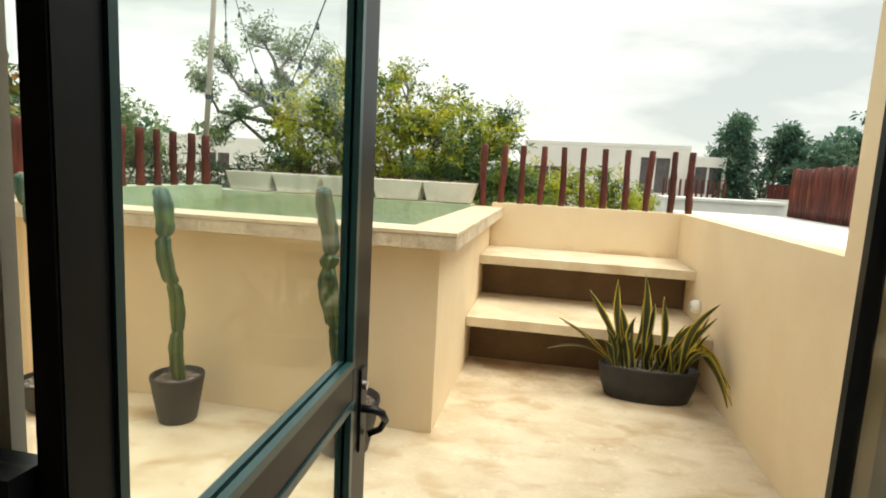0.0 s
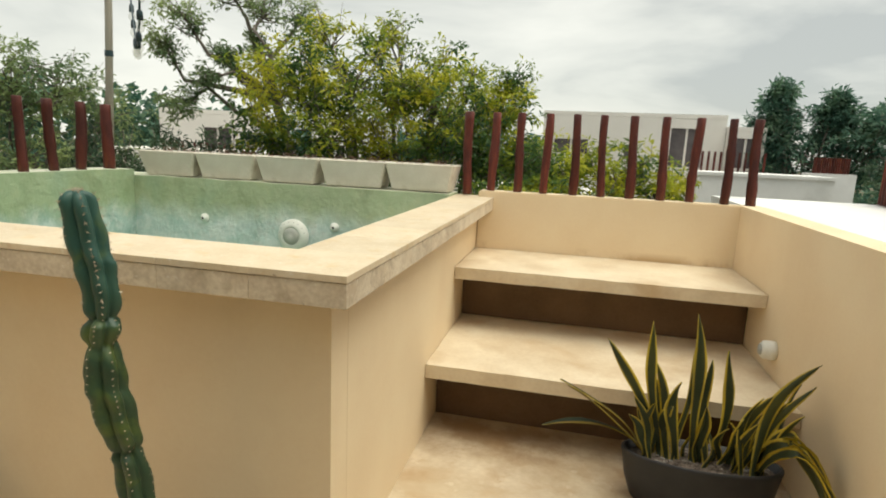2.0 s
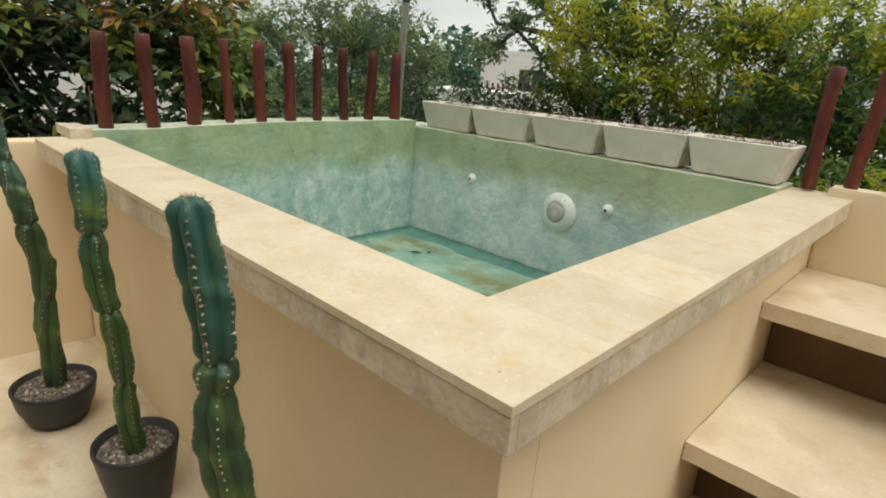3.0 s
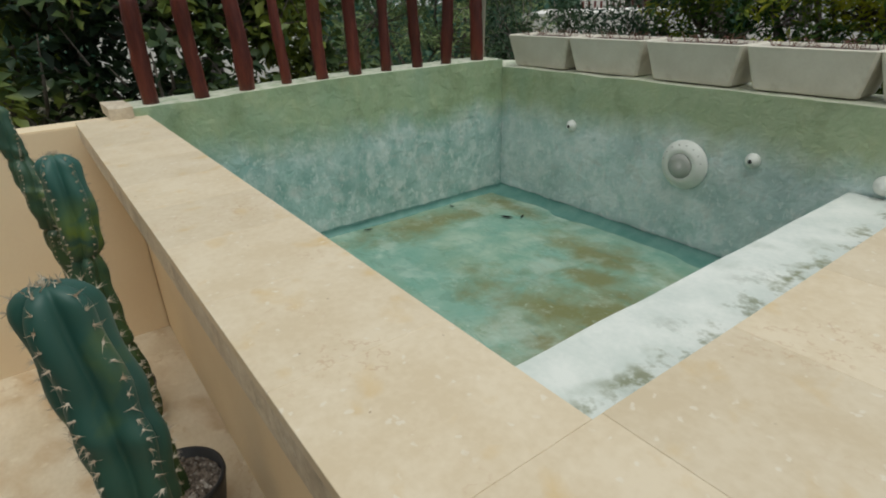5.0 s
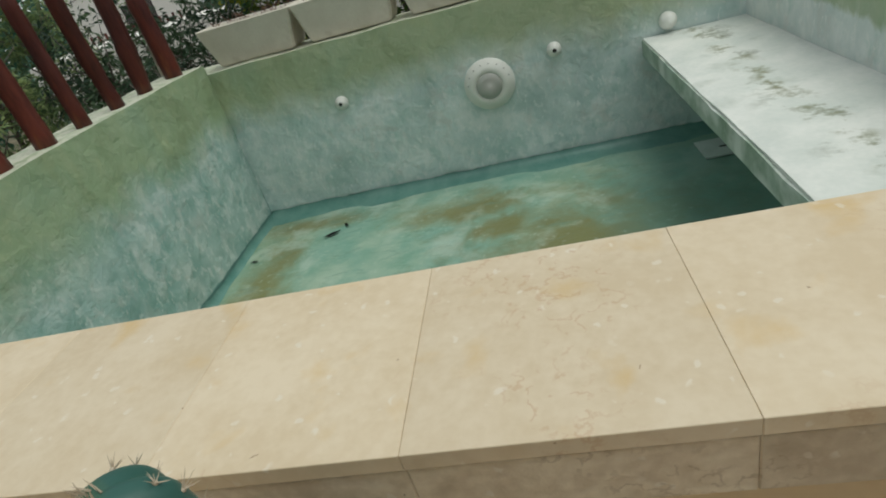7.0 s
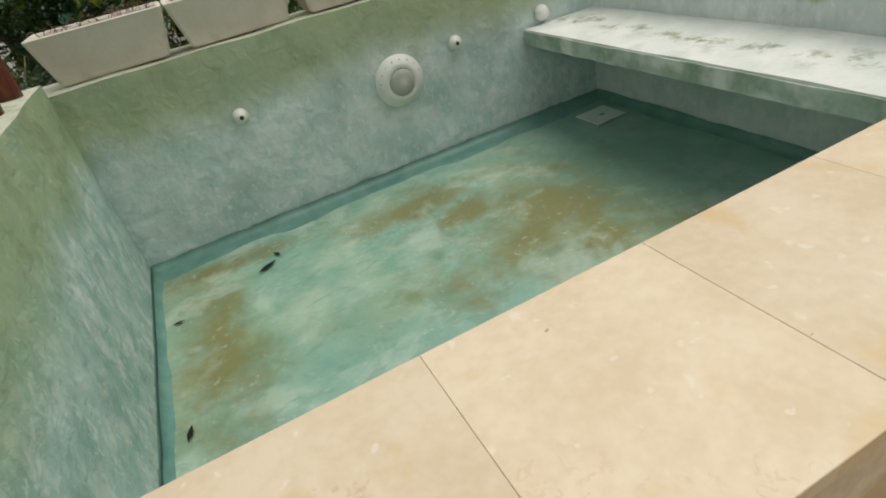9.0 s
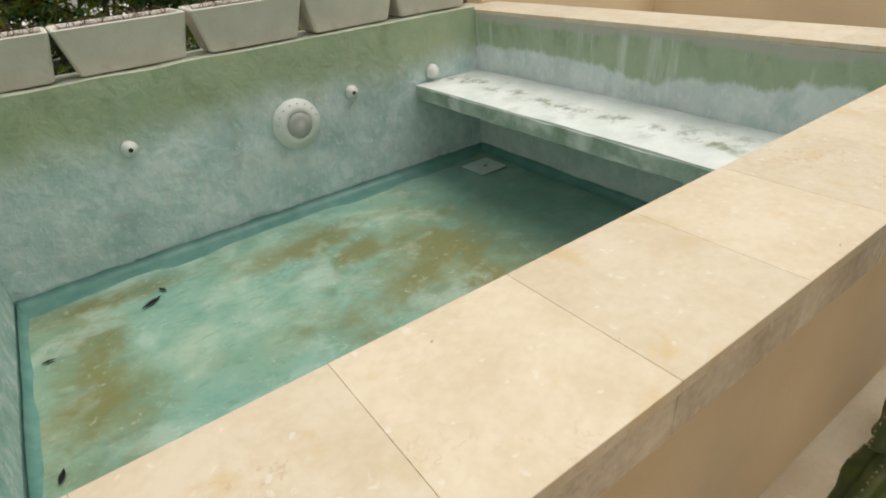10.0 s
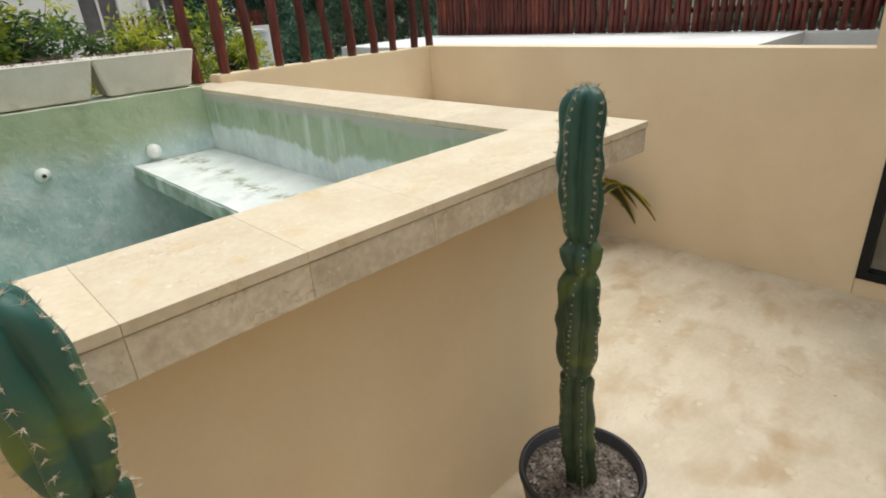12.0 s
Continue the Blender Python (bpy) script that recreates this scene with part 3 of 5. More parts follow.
def leaf_cloud(name, centres, sizes, material, parent, seed, width=0.42, up=0.9, label="", dirs=None):
    """Many folded leaves in one mesh: each a pair of halves that meet at a midrib."""
    rng = np.random.default_rng(seed)
    n = len(centres)
    d = rng.normal(size=(n, 3)) if dirs is None else dirs + rng.normal(size=(n, 3)) * 0.25
    d[:, 2] -= 0.25
    d /= np.linalg.norm(d, axis=1)[:, None]
    s = rng.normal(size=(n, 3)) * 0.5 + np.array([0, 0, up])
    side = np.cross(d, s)
    side /= np.linalg.norm(side, axis=1)[:, None] + 1e-9
    nor = np.cross(side, d)
    L = sizes[:, None]
    W = L * width * 0.5
    a = centres
    mid = a + d * L * 0.5
    tip = a + d * L - nor * L * 0.12
    v = np.stack([a, mid + side * W + nor * W * 0.35, tip, mid - side * W + nor * W * 0.35], 1).reshape(-1, 3)
    base = np.arange(n)[:, None] * 4
    tri = np.concatenate([base + np.array([[0, 1, 2]]), base + np.array([[0, 2, 3]])], 1).reshape(-1)
    me = bpy.data.meshes.new(name)
    me.vertices.add(len(v))
    me.vertices.foreach_set("co", v.reshape(-1).astype(np.float32))
    me.loops.add(len(tri))
    me.loops.foreach_set("vertex_index", tri.astype(np.int32))
    me.polygons.add(len(tri) // 3)
    me.polygons.foreach_set("loop_start", np.arange(0, len(tri), 3, dtype=np.int32))
    me.update()
    me.validate()
    me.materials.append(material)
    ob = new(name, me)
    ob.parent = parent
    if label:
        tagged(ob, label)
    return ob


def spot(bearing, rise, distance):
    """A place far off, by its bearing east of north, its rise in degrees and its distance from the terrace."""
    return Vector((0.3 + distance * math.sin(radians(bearing)), 2.0 + distance * math.cos(radians(bearing)), 1.5 + distance * math.tan(radians(rise))))


def tree(label, base, lobes, material, seed, leaf=0.10, per=900, trunk=0.10, twigs=26, thick=1.0, extra=None, name="tree", category="tree", fork=0.55, width=0.34, fork_at=None, gnarl=0.12, spray=13):
    """A tapered trunk, limbs to each lobe of the crown, twigs through it, and tufts of leaves that radiate from nodes along the twigs."""
    rng = np.random.default_rng(seed)
    t = empty(name, label, category, at=(0, 0, 0))
    base = Vector(base)
    bm = bmesh.new()
    top = sum((Vector(l[:3]) for l in lobes), Vector()) / len(lobes)
    fork_at = fork_at or base.lerp(top, fork)
    tube(bm, [base, base.lerp(fork_at, 0.35) + Vector(rng.normal(size=3) * gnarl), base.lerp(fork_at, 0.75) + Vector(rng.normal(size=3) * gnarl), fork_at], [trunk, trunk * 0.85, trunk * 0.72, trunk * 0.62], 10)
    centres, sizes, ways = [], [], []
    for x, y, z, r in (l[:4] for l in lobes):
        c = Vector((x, y, z))
        k = fork_at.lerp(c, 0.4) + Vector(rng.normal(size=3) * gnarl * (0.4 + r))
        k2 = fork_at.lerp(c, 0.72) + Vector(rng.normal(size=3) * gnarl * (0.4 + r)) + Vector((0, 0, 0.1 * r))
        low = c - (c - k2).normalized() * r * 0.2
        tube(bm, [fork_at, k, k2, low], [trunk * 0.5, trunk * 0.36, trunk * 0.24, trunk * 0.12], 7)
        for j in range(twigs):
            d = rng.normal(size=3)
            d[2] = d[2] * 0.8 + 0.15
            d /= np.linalg.norm(d)
            start = k2.lerp(c, rng.uniform(0.3, 1.0))
            end = c + Vector(d) * r * rng.uniform(0.55, 1.15)
            bend = start.lerp(end, 0.5) + Vector(rng.normal(size=3) * 0.12 * r)
            tube(bm, [start, bend, end], [0.011 * thick + trunk * 0.03, 0.007 * thick, 0.003], 4)
            nodes = max(1, round(per / twigs / spray * rng.uniform(0.5, 1.5)))
            u = rng.beta(2.4, 1.0, size=nodes)[:, None]
            s, b_, e_ = (np.array(q) for q in (start, bend, end))
            p = (1 - u) ** 2 * s + 2 * u * (1 - u) * b_ + u ** 2 * e_
            p = p + rng.normal(size=(nodes, 3)) * (0.08 * r + 0.02)
            p = np.repeat(p, spray, axis=0)
            w = rng.normal(size=p.shape) * np.array([1, 1, 0.55]) + np.array([0, 0, 0.1])
            w /= np.linalg.norm(w, axis=1)[:, None]
            size = rng.uniform(0.6, 1.25, size=len(p)) * leaf
            centres.append(p + w * size[:, None] * rng.uniform(0.1, 0.9, size=(len(p), 1)))
            sizes.append(size)
            ways.append(w)
    part("trunk", bm, M_BARK, t, "grey bark limbs and twigs", smooth=True)
    C, S, W = np.concatenate(centres), np.concatenate(sizes), np.concatenate(ways)
    if extra:
        tuft = np.repeat(rng.random(len(C) // spray), spray)
        pick = (C[:, 2] > extra[1]) & (tuft < extra[2])
        leaf_cloud("young_leaves", C[pick], S[pick], extra[0], t, seed + 7, width, dirs=W[pick])
        C, S, W = C[~pick], S[~pick], W[~pick]
    leaf_cloud("crown", C, S, material, t, seed + 1, width, dirs=W)
    return t


# ---------- terrace shell ----------
FLOOR_X = (-3.32, 1.47)
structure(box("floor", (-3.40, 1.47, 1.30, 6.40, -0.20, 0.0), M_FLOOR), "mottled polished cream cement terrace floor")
structure(box("floor", (-3.40, 3.2, -2.6, 1.30, -0.20, 0.0), M_FLOOR), "plain cream cement floor inside the room")
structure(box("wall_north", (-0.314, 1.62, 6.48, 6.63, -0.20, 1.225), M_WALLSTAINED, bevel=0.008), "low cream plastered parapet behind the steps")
structure(part("wall_east", block(block(block(block(bmesh.new(), 1.47, 1.62, 3.50, 6.479, -0.20, 1.226), 1.47, 1.62, 3.36, 3.50, -0.20, 2.9), 1.47, 1.62, 1.30, 3.358, 2.45, 2.9), 1.47, 1.62, 1.30, 3.358, -0.20, 0.095), M_WALL), "cream plastered wall: low parapet, then full height round a window")
structure(box("wall_west", (-3.45, -3.285, 1.32, 3.91, -0.20, 1.152), M_WALL, bevel=0.006), "low cream plastered west parapet")
bm = bmesh.new()
block(bm, -3.45, 1.02, 1.20, 1.32, 2.302, 2.9)
block(bm, -3.45, -1.5, 1.20, 1.32, -0.2, 2.302)
block(bm, 1.02, 1.468, 1.20, 1.32, -0.2, 2.9)
structure(part("wall_south", bm, M_WALL), "cream plastered house front with the terrace door")
# room behind the door
structure(box("wall_south", (-3.45, 3.2, -2.75, -2.6, -0.2, 2.9), M_ROOMWALL), "plain plastered room wall")
structure(box("wall_west", (-3.55, -3.45, -2.6, 1.28, -0.2, 2.9), M_ROOMWALL), "plain plastered room wall")
structure(box("wall_east", (3.2, 3.3, -2.6, 3.53, -0.2, 2.9), M_ROOMWALL), "plain plastered room wall")
structure(box("wall_north", (1.625, 3.2, 3.45, 3.53, -0.2, 2.9), M_ROOMWALL), "plain plastered room wall")
structure(box("floor", (1.47, 3.2, 1.30, 3.45, -0.20, 0.0), M_FLOOR), "plain cream cement floor inside the room")
structure(box("ceiling", (-3.55, 3.3, -2.75, 1.28, 2.9, 3.0), M_ROOMWALL), "plain plastered ceiling")
structure(box("ceiling", (1.47, 3.3, 1.285, 3.54, 2.905, 3.0), M_ROOMWALL), "plain plastered ceiling")


def framed_window(name, axis, at, a0, a1, z0, z1, w, d, label, panes):
    """A black metal window in the plane axis = at; panes: positions of inner upright bars."""
    root = structure(new(name), label)
    bm = bmesh.new()

    def bar(p0, p1, q0, q1):
        if axis == "x":
            block(bm, at, at + d, p0, p1, q0, q1)
        else:
            block(bm, p0, p1, at, at + d, q0, q1)
    bar(a0, a0 + w, z0, z1)
    bar(a1 - w, a1, z0, z1)
    bar(a0 + w, a1 - w, z0, z0 + w)
    bar(a0 + w, a1 - w, z1 - w, z1)
    for p in panes:
        bar(p, p + w, z0 + w, z1 - w)
    part("window_frame", bm, M_BLACK, root, "black metal frame")
    if axis == "x":
        g = box("pane", (at + d * 0.45, at + d * 0.6, a0 + w, a1 - w, z0 + w, z1 - w), M_GLASS, root, "clear glass pane")
    else:
        g = box("pane", (a0 + w, a1 - w, at + d * 0.45, at + d * 0.6, z0 + w, z1 - w), M_GLASS, root, "clear glass pane")
    g.visible_shadow = False
    return root


framed_window("window_1", "x", 1.462, 1.42, 3.359, 0.097, 2.449, 0.045, 0.07, "tall black-framed window in the cream side wall", [2.35])
WP = 1.28
root = structure(new("window_2"), "fixed black-framed glass panel beside the terrace door")
bm = bmesh.new()
for d in ((-1.499, -1.44, 0.001, 2.299), (-1.44, -0.1442, 0.001, 0.061), (-1.44, -0.1442, 2.239, 2.299), (-1.44, -0.1442, 1.12, 1.222)):
    block(bm, d[0], d[1], WP, WP + 0.04, d[2], d[3])
part("window_frame", bm, M_BLACK, root, "black metal frame with a middle rail")
for z0, z1 in ((0.0615, 1.1195), (1.2225, 2.2385)):
    box("pane", (-1.4395, -0.1443, WP + 0.017, WP + 0.023, z0, z1), M_GLASS, root, "clear glass pane").visible_shadow = False


def terrace_door():
    """The leaf is drawn along +y from its hinge, then set a little ajar beyond square."""
    root = structure(new("door_1"), "open black metal glazed terrace door with a middle rail")
    root.location = (-0.132, 1.303, 0)
    root.rotation_euler = (0, 0, radians(2.9))
    x0, x1, y0, y1, yi, yo = -0.010, 0.018, 0.0, 0.925, 0.056, 0.800
    bm = bmesh.new()
    block(bm, x0, x1, y0, yi, 0.015, 2.27)
    block(bm, x0, x1, yo, y1, 0.015, 2.27)
    block(bm, x0, x1, yi, yo, 0.015, 0.105)
    block(bm, x0, x1, yi, yo, 2.18, 2.27)
    block(bm, x0, x1, yi, yo, 0.953, 1.033)
    part("door_frame", bm, M_BLACK, root, "black metal stiles and rails", bevel=0.002)
    bm = bmesh.new()
    for z0, z1 in ((0.105, 0.953), (1.033, 2.18)):
        for q in (x0 - 0.004, x1 - 0.010):
            block(bm, q, q + 0.014, yi, yi + 0.012, z0, z1)
            block(bm, q, q + 0.014, yo - 0.020, yo, z0, z1)
            block(bm, q, q + 0.014, yi + 0.012, yo - 0.020, z0, z0 + 0.018)
            block(bm, q, q + 0.014, yi + 0.012, yo - 0.020, z1 - 0.018, z1)
    part("glazing_bead", bm, M_TEAL, root, "dark green-blue glazing beads")
    for z0, z1 in ((0.1055, 0.9525), (1.0335, 2.1795)):
        box("pane", (-0.003, 0.003, yi + 0.0005, yo - 0.0005, z0, z1), M_GLASS, root, "clear glass pane").visible_shadow = False
    box("handle_plate", (x1, x1 + 0.006, 0.850, 0.885, 0.80, 1.01), M_BLACK, root, "black plate", bevel=0.002)
    bm = bmesh.new()
    tube(bm, [(x1 + 0.006, 0.868, 0.905), (x1 + 0.035, 0.868, 0.905), (x1 + 0.052, 0.875, 0.895), (x1 + 0.056, 0.905, 0.865), (x1 + 0.040, 0.915, 0.835), (x1 + 0.012, 0.900, 0.825)], [0.010, 0.010, 0.010, 0.009, 0.009, 0.008], 10)
    part("door_handle", bm, M_BLACK, root, "black lever handle", smooth=True)
    bm = bmesh.new()
    tube(bm, [(x1 + 0.006, 0.868, 0.965), (x1 + 0.016, 0.868, 0.965)], [0.011, 0.011], 14)
    part("lock", bm, M_STEEL, root, "steel lock cylinder")


terrace_door()
bm = bmesh.new()
block(bm, -0.15, 1.02, 1.235, 1.300, 2.275, 2.3)
structure(part("trim", bm, M_BLACK), "black metal door head")
tagged(box("curtain", (-0.30, -0.203, 1.335, 1.350, 1.16, 2.27), M_CURTAIN), "plain beige blind strip beside the glass door", "blind")
box("blind_rail", (-0.30, -0.203, 1.33, 1.355, 1.14, 1.158), M_STEEL, bpy.data.objects["curtain"], "small grey metal bottom rail")


# ---------- steps ----------
def steps():
    for i, (y0, ys, z1, th) in enumerate(((5.08, 5.36, 0.405, 0.075), (5.73, 6.03, 0.797, 0.075))):
        s = empty("step_slab", "wide cream stone step slab over a recess", "step", "steps up beside the pool")
        part("slab", fine(block(bmesh.new(), -0.312, 1.466, y0, 6.476, z1 - th, z1), 0.07, 0.003, 9), M_SLAB, s, "cream stone slab with worn edge")
        box("riser", (-0.312, 1.466, ys, 6.476, (0.0 if i == 0 else 0.409), z1 - th - 0.004), M_RISER, s, "recessed riser coloured dark brown for the recess shade")


steps()

# ---------- plunge pool ----------
pool = empty("plunge_pool", "raised plunge pool, nearly empty, algae-stained green inside", "plunge pool")
box("outer_wall", (-3.284, -0.316, 3.91, 4.040, 0.001, 1.10), M_WALL, pool, "smooth cream plastered outer face")
box("outer_wall", (-0.465, -0.316, 4.042, 6.62, 0.001, 1.10), M_WALL, pool, "smooth cream plastered outer face")


def inner(name, dims, label, mt=M_POOL, step=0.08, amp=0.008, keep=None):
    return part(name, fine(block(bmesh.new(), *dims), step, amp, 4.5, keep), mt, pool, label, smooth=False)


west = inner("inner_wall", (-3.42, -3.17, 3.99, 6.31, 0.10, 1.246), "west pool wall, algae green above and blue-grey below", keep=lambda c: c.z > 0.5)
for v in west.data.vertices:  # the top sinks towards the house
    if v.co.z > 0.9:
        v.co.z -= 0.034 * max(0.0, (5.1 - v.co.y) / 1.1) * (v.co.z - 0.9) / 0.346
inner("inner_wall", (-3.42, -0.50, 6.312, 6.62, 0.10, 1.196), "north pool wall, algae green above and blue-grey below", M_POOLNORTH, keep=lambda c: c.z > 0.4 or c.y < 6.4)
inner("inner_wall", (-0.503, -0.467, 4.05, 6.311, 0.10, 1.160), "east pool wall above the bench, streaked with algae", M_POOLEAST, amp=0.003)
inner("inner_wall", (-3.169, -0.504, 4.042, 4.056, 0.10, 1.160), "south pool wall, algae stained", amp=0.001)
inner("basin_floor", (-3.169, -0.504, 4.057, 6.311, 0.20, 0.315), "damp teal pool floor with olive algae patches and painted bench shade", M_POOLFLOOR, amp=0.003)
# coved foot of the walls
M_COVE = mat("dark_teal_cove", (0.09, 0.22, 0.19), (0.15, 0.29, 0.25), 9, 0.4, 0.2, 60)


def cove(a, b, n_in, w, h):
    """A rounded fillet of width w and height h along a wall's foot, its inner edge a little uneven."""
    a, b, n_in, bm = Vector(a), Vector(b), Vector(n_in), bmesh.new()
    steps_ = max(2, round((b - a).length / 0.05))
    rows = []
    for i in range(steps_ + 1):
        p = a.lerp(b, i / steps_)
        ww = w * (1 + 0.12 * noise.noise(p * 9.0))
        hh = h * (1 + 0.25 * noise.noise(p * 7.0 + Vector((3, 1, 0))))
        rows.append([bm.verts.new(p + n_in * (ww * (1 - math.sin(math.pi / 2 * k / 6))) + Vector((0, 0, hh * (1 - math.cos(math.pi / 2 * k / 6))))) for k in range(7)])
    for p, q in zip(rows, rows[1:]):
        for k in range(6):
            bm.faces.new((p[k], q[k], q[k + 1], p[k + 1]))
    part("cove", bm, M_COVE, pool, "dark teal coved foot of the pool wall", smooth=True)


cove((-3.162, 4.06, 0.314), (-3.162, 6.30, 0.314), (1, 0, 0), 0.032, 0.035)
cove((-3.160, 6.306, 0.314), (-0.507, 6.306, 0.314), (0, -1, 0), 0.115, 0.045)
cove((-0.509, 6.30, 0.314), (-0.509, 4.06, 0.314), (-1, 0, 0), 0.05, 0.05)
inner("bench", (-0.966, -0.504, 4.058, 6.305, 0.755, 0.838), "pale pool bench slab with dark algae stains", M_BENCH, 0.07, 0.004)
banded_stain(M_BENCH, "X", -0.75, 0.07, (0.24, 0.25, 0.15), 11.0, (0.50, 0.62))
bm = bmesh.new()
block(bm, -0.974, -0.9665, 4.06, 6.300, 0.757, 0.830)
part("bench_edge", fine(bm, 0.06, 0.004, 8), mat("algae_stained_edge", (0.22, 0.30, 0.22), (0.45, 0.54, 0.47), 7, 0.7, 0.3, 60, stain=(0.62, 0.67, 0.62), stain_scale=5, stain_at=(0.5, 0.62)), pool, "algae-stained front edge of the bench")
structure(box("wall_west", (-3.45, -3.425, 3.912, 6.62, -0.2, 1.19), M_WALL), "outer skin of the pool's west wall")
structure(box("wall_north", (-3.45, -0.257, 6.622, 6.66, -0.2, 1.17), M_WALL), "outer skin of the pool's north wall")

# stone end of the west wall
part("end_block", fine(block(bmesh.new(), -3.40, -3.130, 3.885, 3.985, 1.1815, 1.232), 0.03, 0.005, 12), M_FASCIA, pool, "bare stone end of the west wall")

XS = (-3.225, -3.12, -2.835, -2.546, -2.250, -1.960, -1.690, -1.394, -1.101, -0.797, -0.497)
G = 0.0002
for a, b in zip(XS, XS[1:]):
    box("coping_tile", (a + G, b - G, 3.75, 4.046, 1.160, 1.180), M_STONE, pool, bevel=0.0007, segs=1)
box("coping_tile", (-0.497 + G, -0.200, 3.75, 4.064 - G, 1.160, 1.180), M_STONE, pool, bevel=0.0007, segs=1)
YS = (4.064, 4.372, 4.68, 4.985, 5.29, 5.595, 5.90, 6.205, 6.60)
for a, b in zip(YS, YS[1:]):
    box("coping_tile", (-0.497, -0.200, a + G, (b - G if b < 6.5 else b), 1.160, 1.180), M_STONE, pool, bevel=0.0007, segs=1)
XF = XS + (-0.2015,)
for a, b in zip(XF, XF[1:]):
    box("fascia_tile", (a + G, b - G, 3.753, 3.775, 1.086, 1.1575), M_FASCIA, pool, bevel=0.0015, segs=1)
YF = (3.777, 4.064, 4.372, 4.68, 4.985, 5.29, 5.595, 5.90, 6.205, 6.478)
for a, b in zip(YF, YF[1:]):
    box("fascia_tile", (-0.225, -0.203, a + G, b - G, 1.086, 1.1575), M_FASCIA, pool, bevel=0.0015, segs=1)
bm = bmesh.new()
block(bm, -3.225, -0.227, 3.777, 4.044, 1.103, 1.1585)
block(bm, -0.495, -0.227, 4.046, 6.478, 1.103, 1.1585)
part("mortar_bed", bm, M_GROUT, pool, "grey mortar bed under the coping")


# pool fittings
def disc_fitting(name, label, category, x, z, profile, y=6.305, parts=()):
    e = empty(name, label, category, at=(x, y, z))
    for pname, prof, mt, lab in parts:
        bm = lathe(prof, n=36)
        bmesh.ops.rotate(bm, cent=(0, 0, 0), matrix=Matrix.Rotation(radians(90), 3, "X"), verts=bm.verts)
        part(pname, bm, mt, e, lab, smooth=True)
    return e


lamp = disc_fitting("pool_light", "round white pool light with a frosted grey lens", "pool light", -1.725, 0.800, None, parts=(
    ("rim", [(0.0, -0.004), (0.128, -0.004), (0.131, 0.006), (0.126, 0.014), (0.095, 0.040), (0.072, 0.048), (0.068, 0.044), (0.0, 0.044)], M_WHITEP, "white plastic rim"),
    ("lens", [(0.0, 0.0445), (0.066, 0.0445), (0.064, 0.050), (0.035, 0.056), (0.0, 0.058)], M_GREYLENS, "frosted grey lens")))
for k in range(8):
    a = radians(190 + 22 * k)
    bm = bmesh.new()
    block(bm, -0.003, 0.003, -0.027, -0.024, -0.004, 0.004)
    bmesh.ops.rotate(bm, cent=(0, 0, 0), matrix=Matrix.Rotation(a + math.pi / 2, 3, "Y"), verts=bm.verts)
    bmesh.ops.translate(bm, vec=(0.108 * math.cos(a), -0.004, -0.108 * math.sin(a)), verts=bm.verts)
    part("slot", bm, M_GREYLENS, lamp, "grey slot")
jet0 = disc_fitting("pool_jet", "small round white water jet in the pool wall", "pool jet", -2.510, 0.885, None, parts=(
    ("collar", [(0.0, -0.004), (0.036, -0.004), (0.036, 0.006), (0.028, 0.014), (0.020, 0.026), (0.012, 0.030), (0.0, 0.030)], M_WHITEP, "white plastic collar"),
    ("nozzle_hole", [(0.0, 0.0302), (0.010, 0.0302), (0.009, 0.032), (0.0, 0.032)], M_DARK, "dark nozzle hole")))
jet0["group"] = "jets in the pool wall"
copy_thing(jet0, pose(-1.383, 6.305, 0.890))
disc_fitting("wall_inlet", "white domed inlet cap in the pool wall above the bench", "pool inlet", -0.850, 0.895, None, parts=(
    ("cap", [(0.0, -0.004), (0.040, -0.004), (0.041, 0.010), (0.034, 0.028), (0.018, 0.040), (0.0, 0.043)], M_WHITEP, "white plastic cap"),))
e = empty("drain_cover", "square pale drain cover on the pool floor", "drain cover", at=(-0.70, 6.04, 0.318))
box("plate", (-0.10, 0.10, -0.10, 0.10, 0.0, 0.008), mat("pale_grey_plate", (0.48, 0.56, 0.53), (0.58, 0.65, 0.62), 12, 0.4, 0.1), e, "pale square plate", bevel=0.003)
box("slot", (-0.012, 0.018, -0.012, 0.0, 0.0083, 0.010), M_DARK, e, "dark slot")
bm = bmesh.new()
for (x, y, s, r) in ((-2.676, 5.92, 0.050, 30), (-2.615, 6.00, 0.028, 120), (-3.08, 5.775, 0.026, 0), (-3.085, 5.115, 0.032, 75)):
    d = empty("dead_leaf", "small dark curled dead leaf on the damp pool floor", "dead leaf", "dead leaves on the pool floor", at=(x, y, 0.322))
    d.rotation_euler = (0, 0, radians(r))
    b2 = bmesh.new()
    vs = []
    for i in range(7):
        u = i / 6
        w = s * 0.30 * math.sin(math.pi * min(max(u, 0.04), 0.96))
        zz = 0.08 * s * (2 * u - 1) ** 2
        vs.append((b2.verts.new((s * (2 * u - 1), -w, zz + 0.25 * w)), b2.verts.new((s * (2 * u - 1), 0, zz)), b2.verts.new((s * (2 * u - 1), w, zz + 0.25 * w))))
    for p, q in zip(vs, vs[1:]):
        b2.faces.new((p[0], q[0], q[1], p[1]))
        b2.faces.new((p[1], q[1], q[2], p[2]))
    bmesh.ops.solidify(b2, geom=list(b2.faces), thickness=0.002)
    part("blade", b2, M_DARK, d, "dark curled blade")
bm.free()

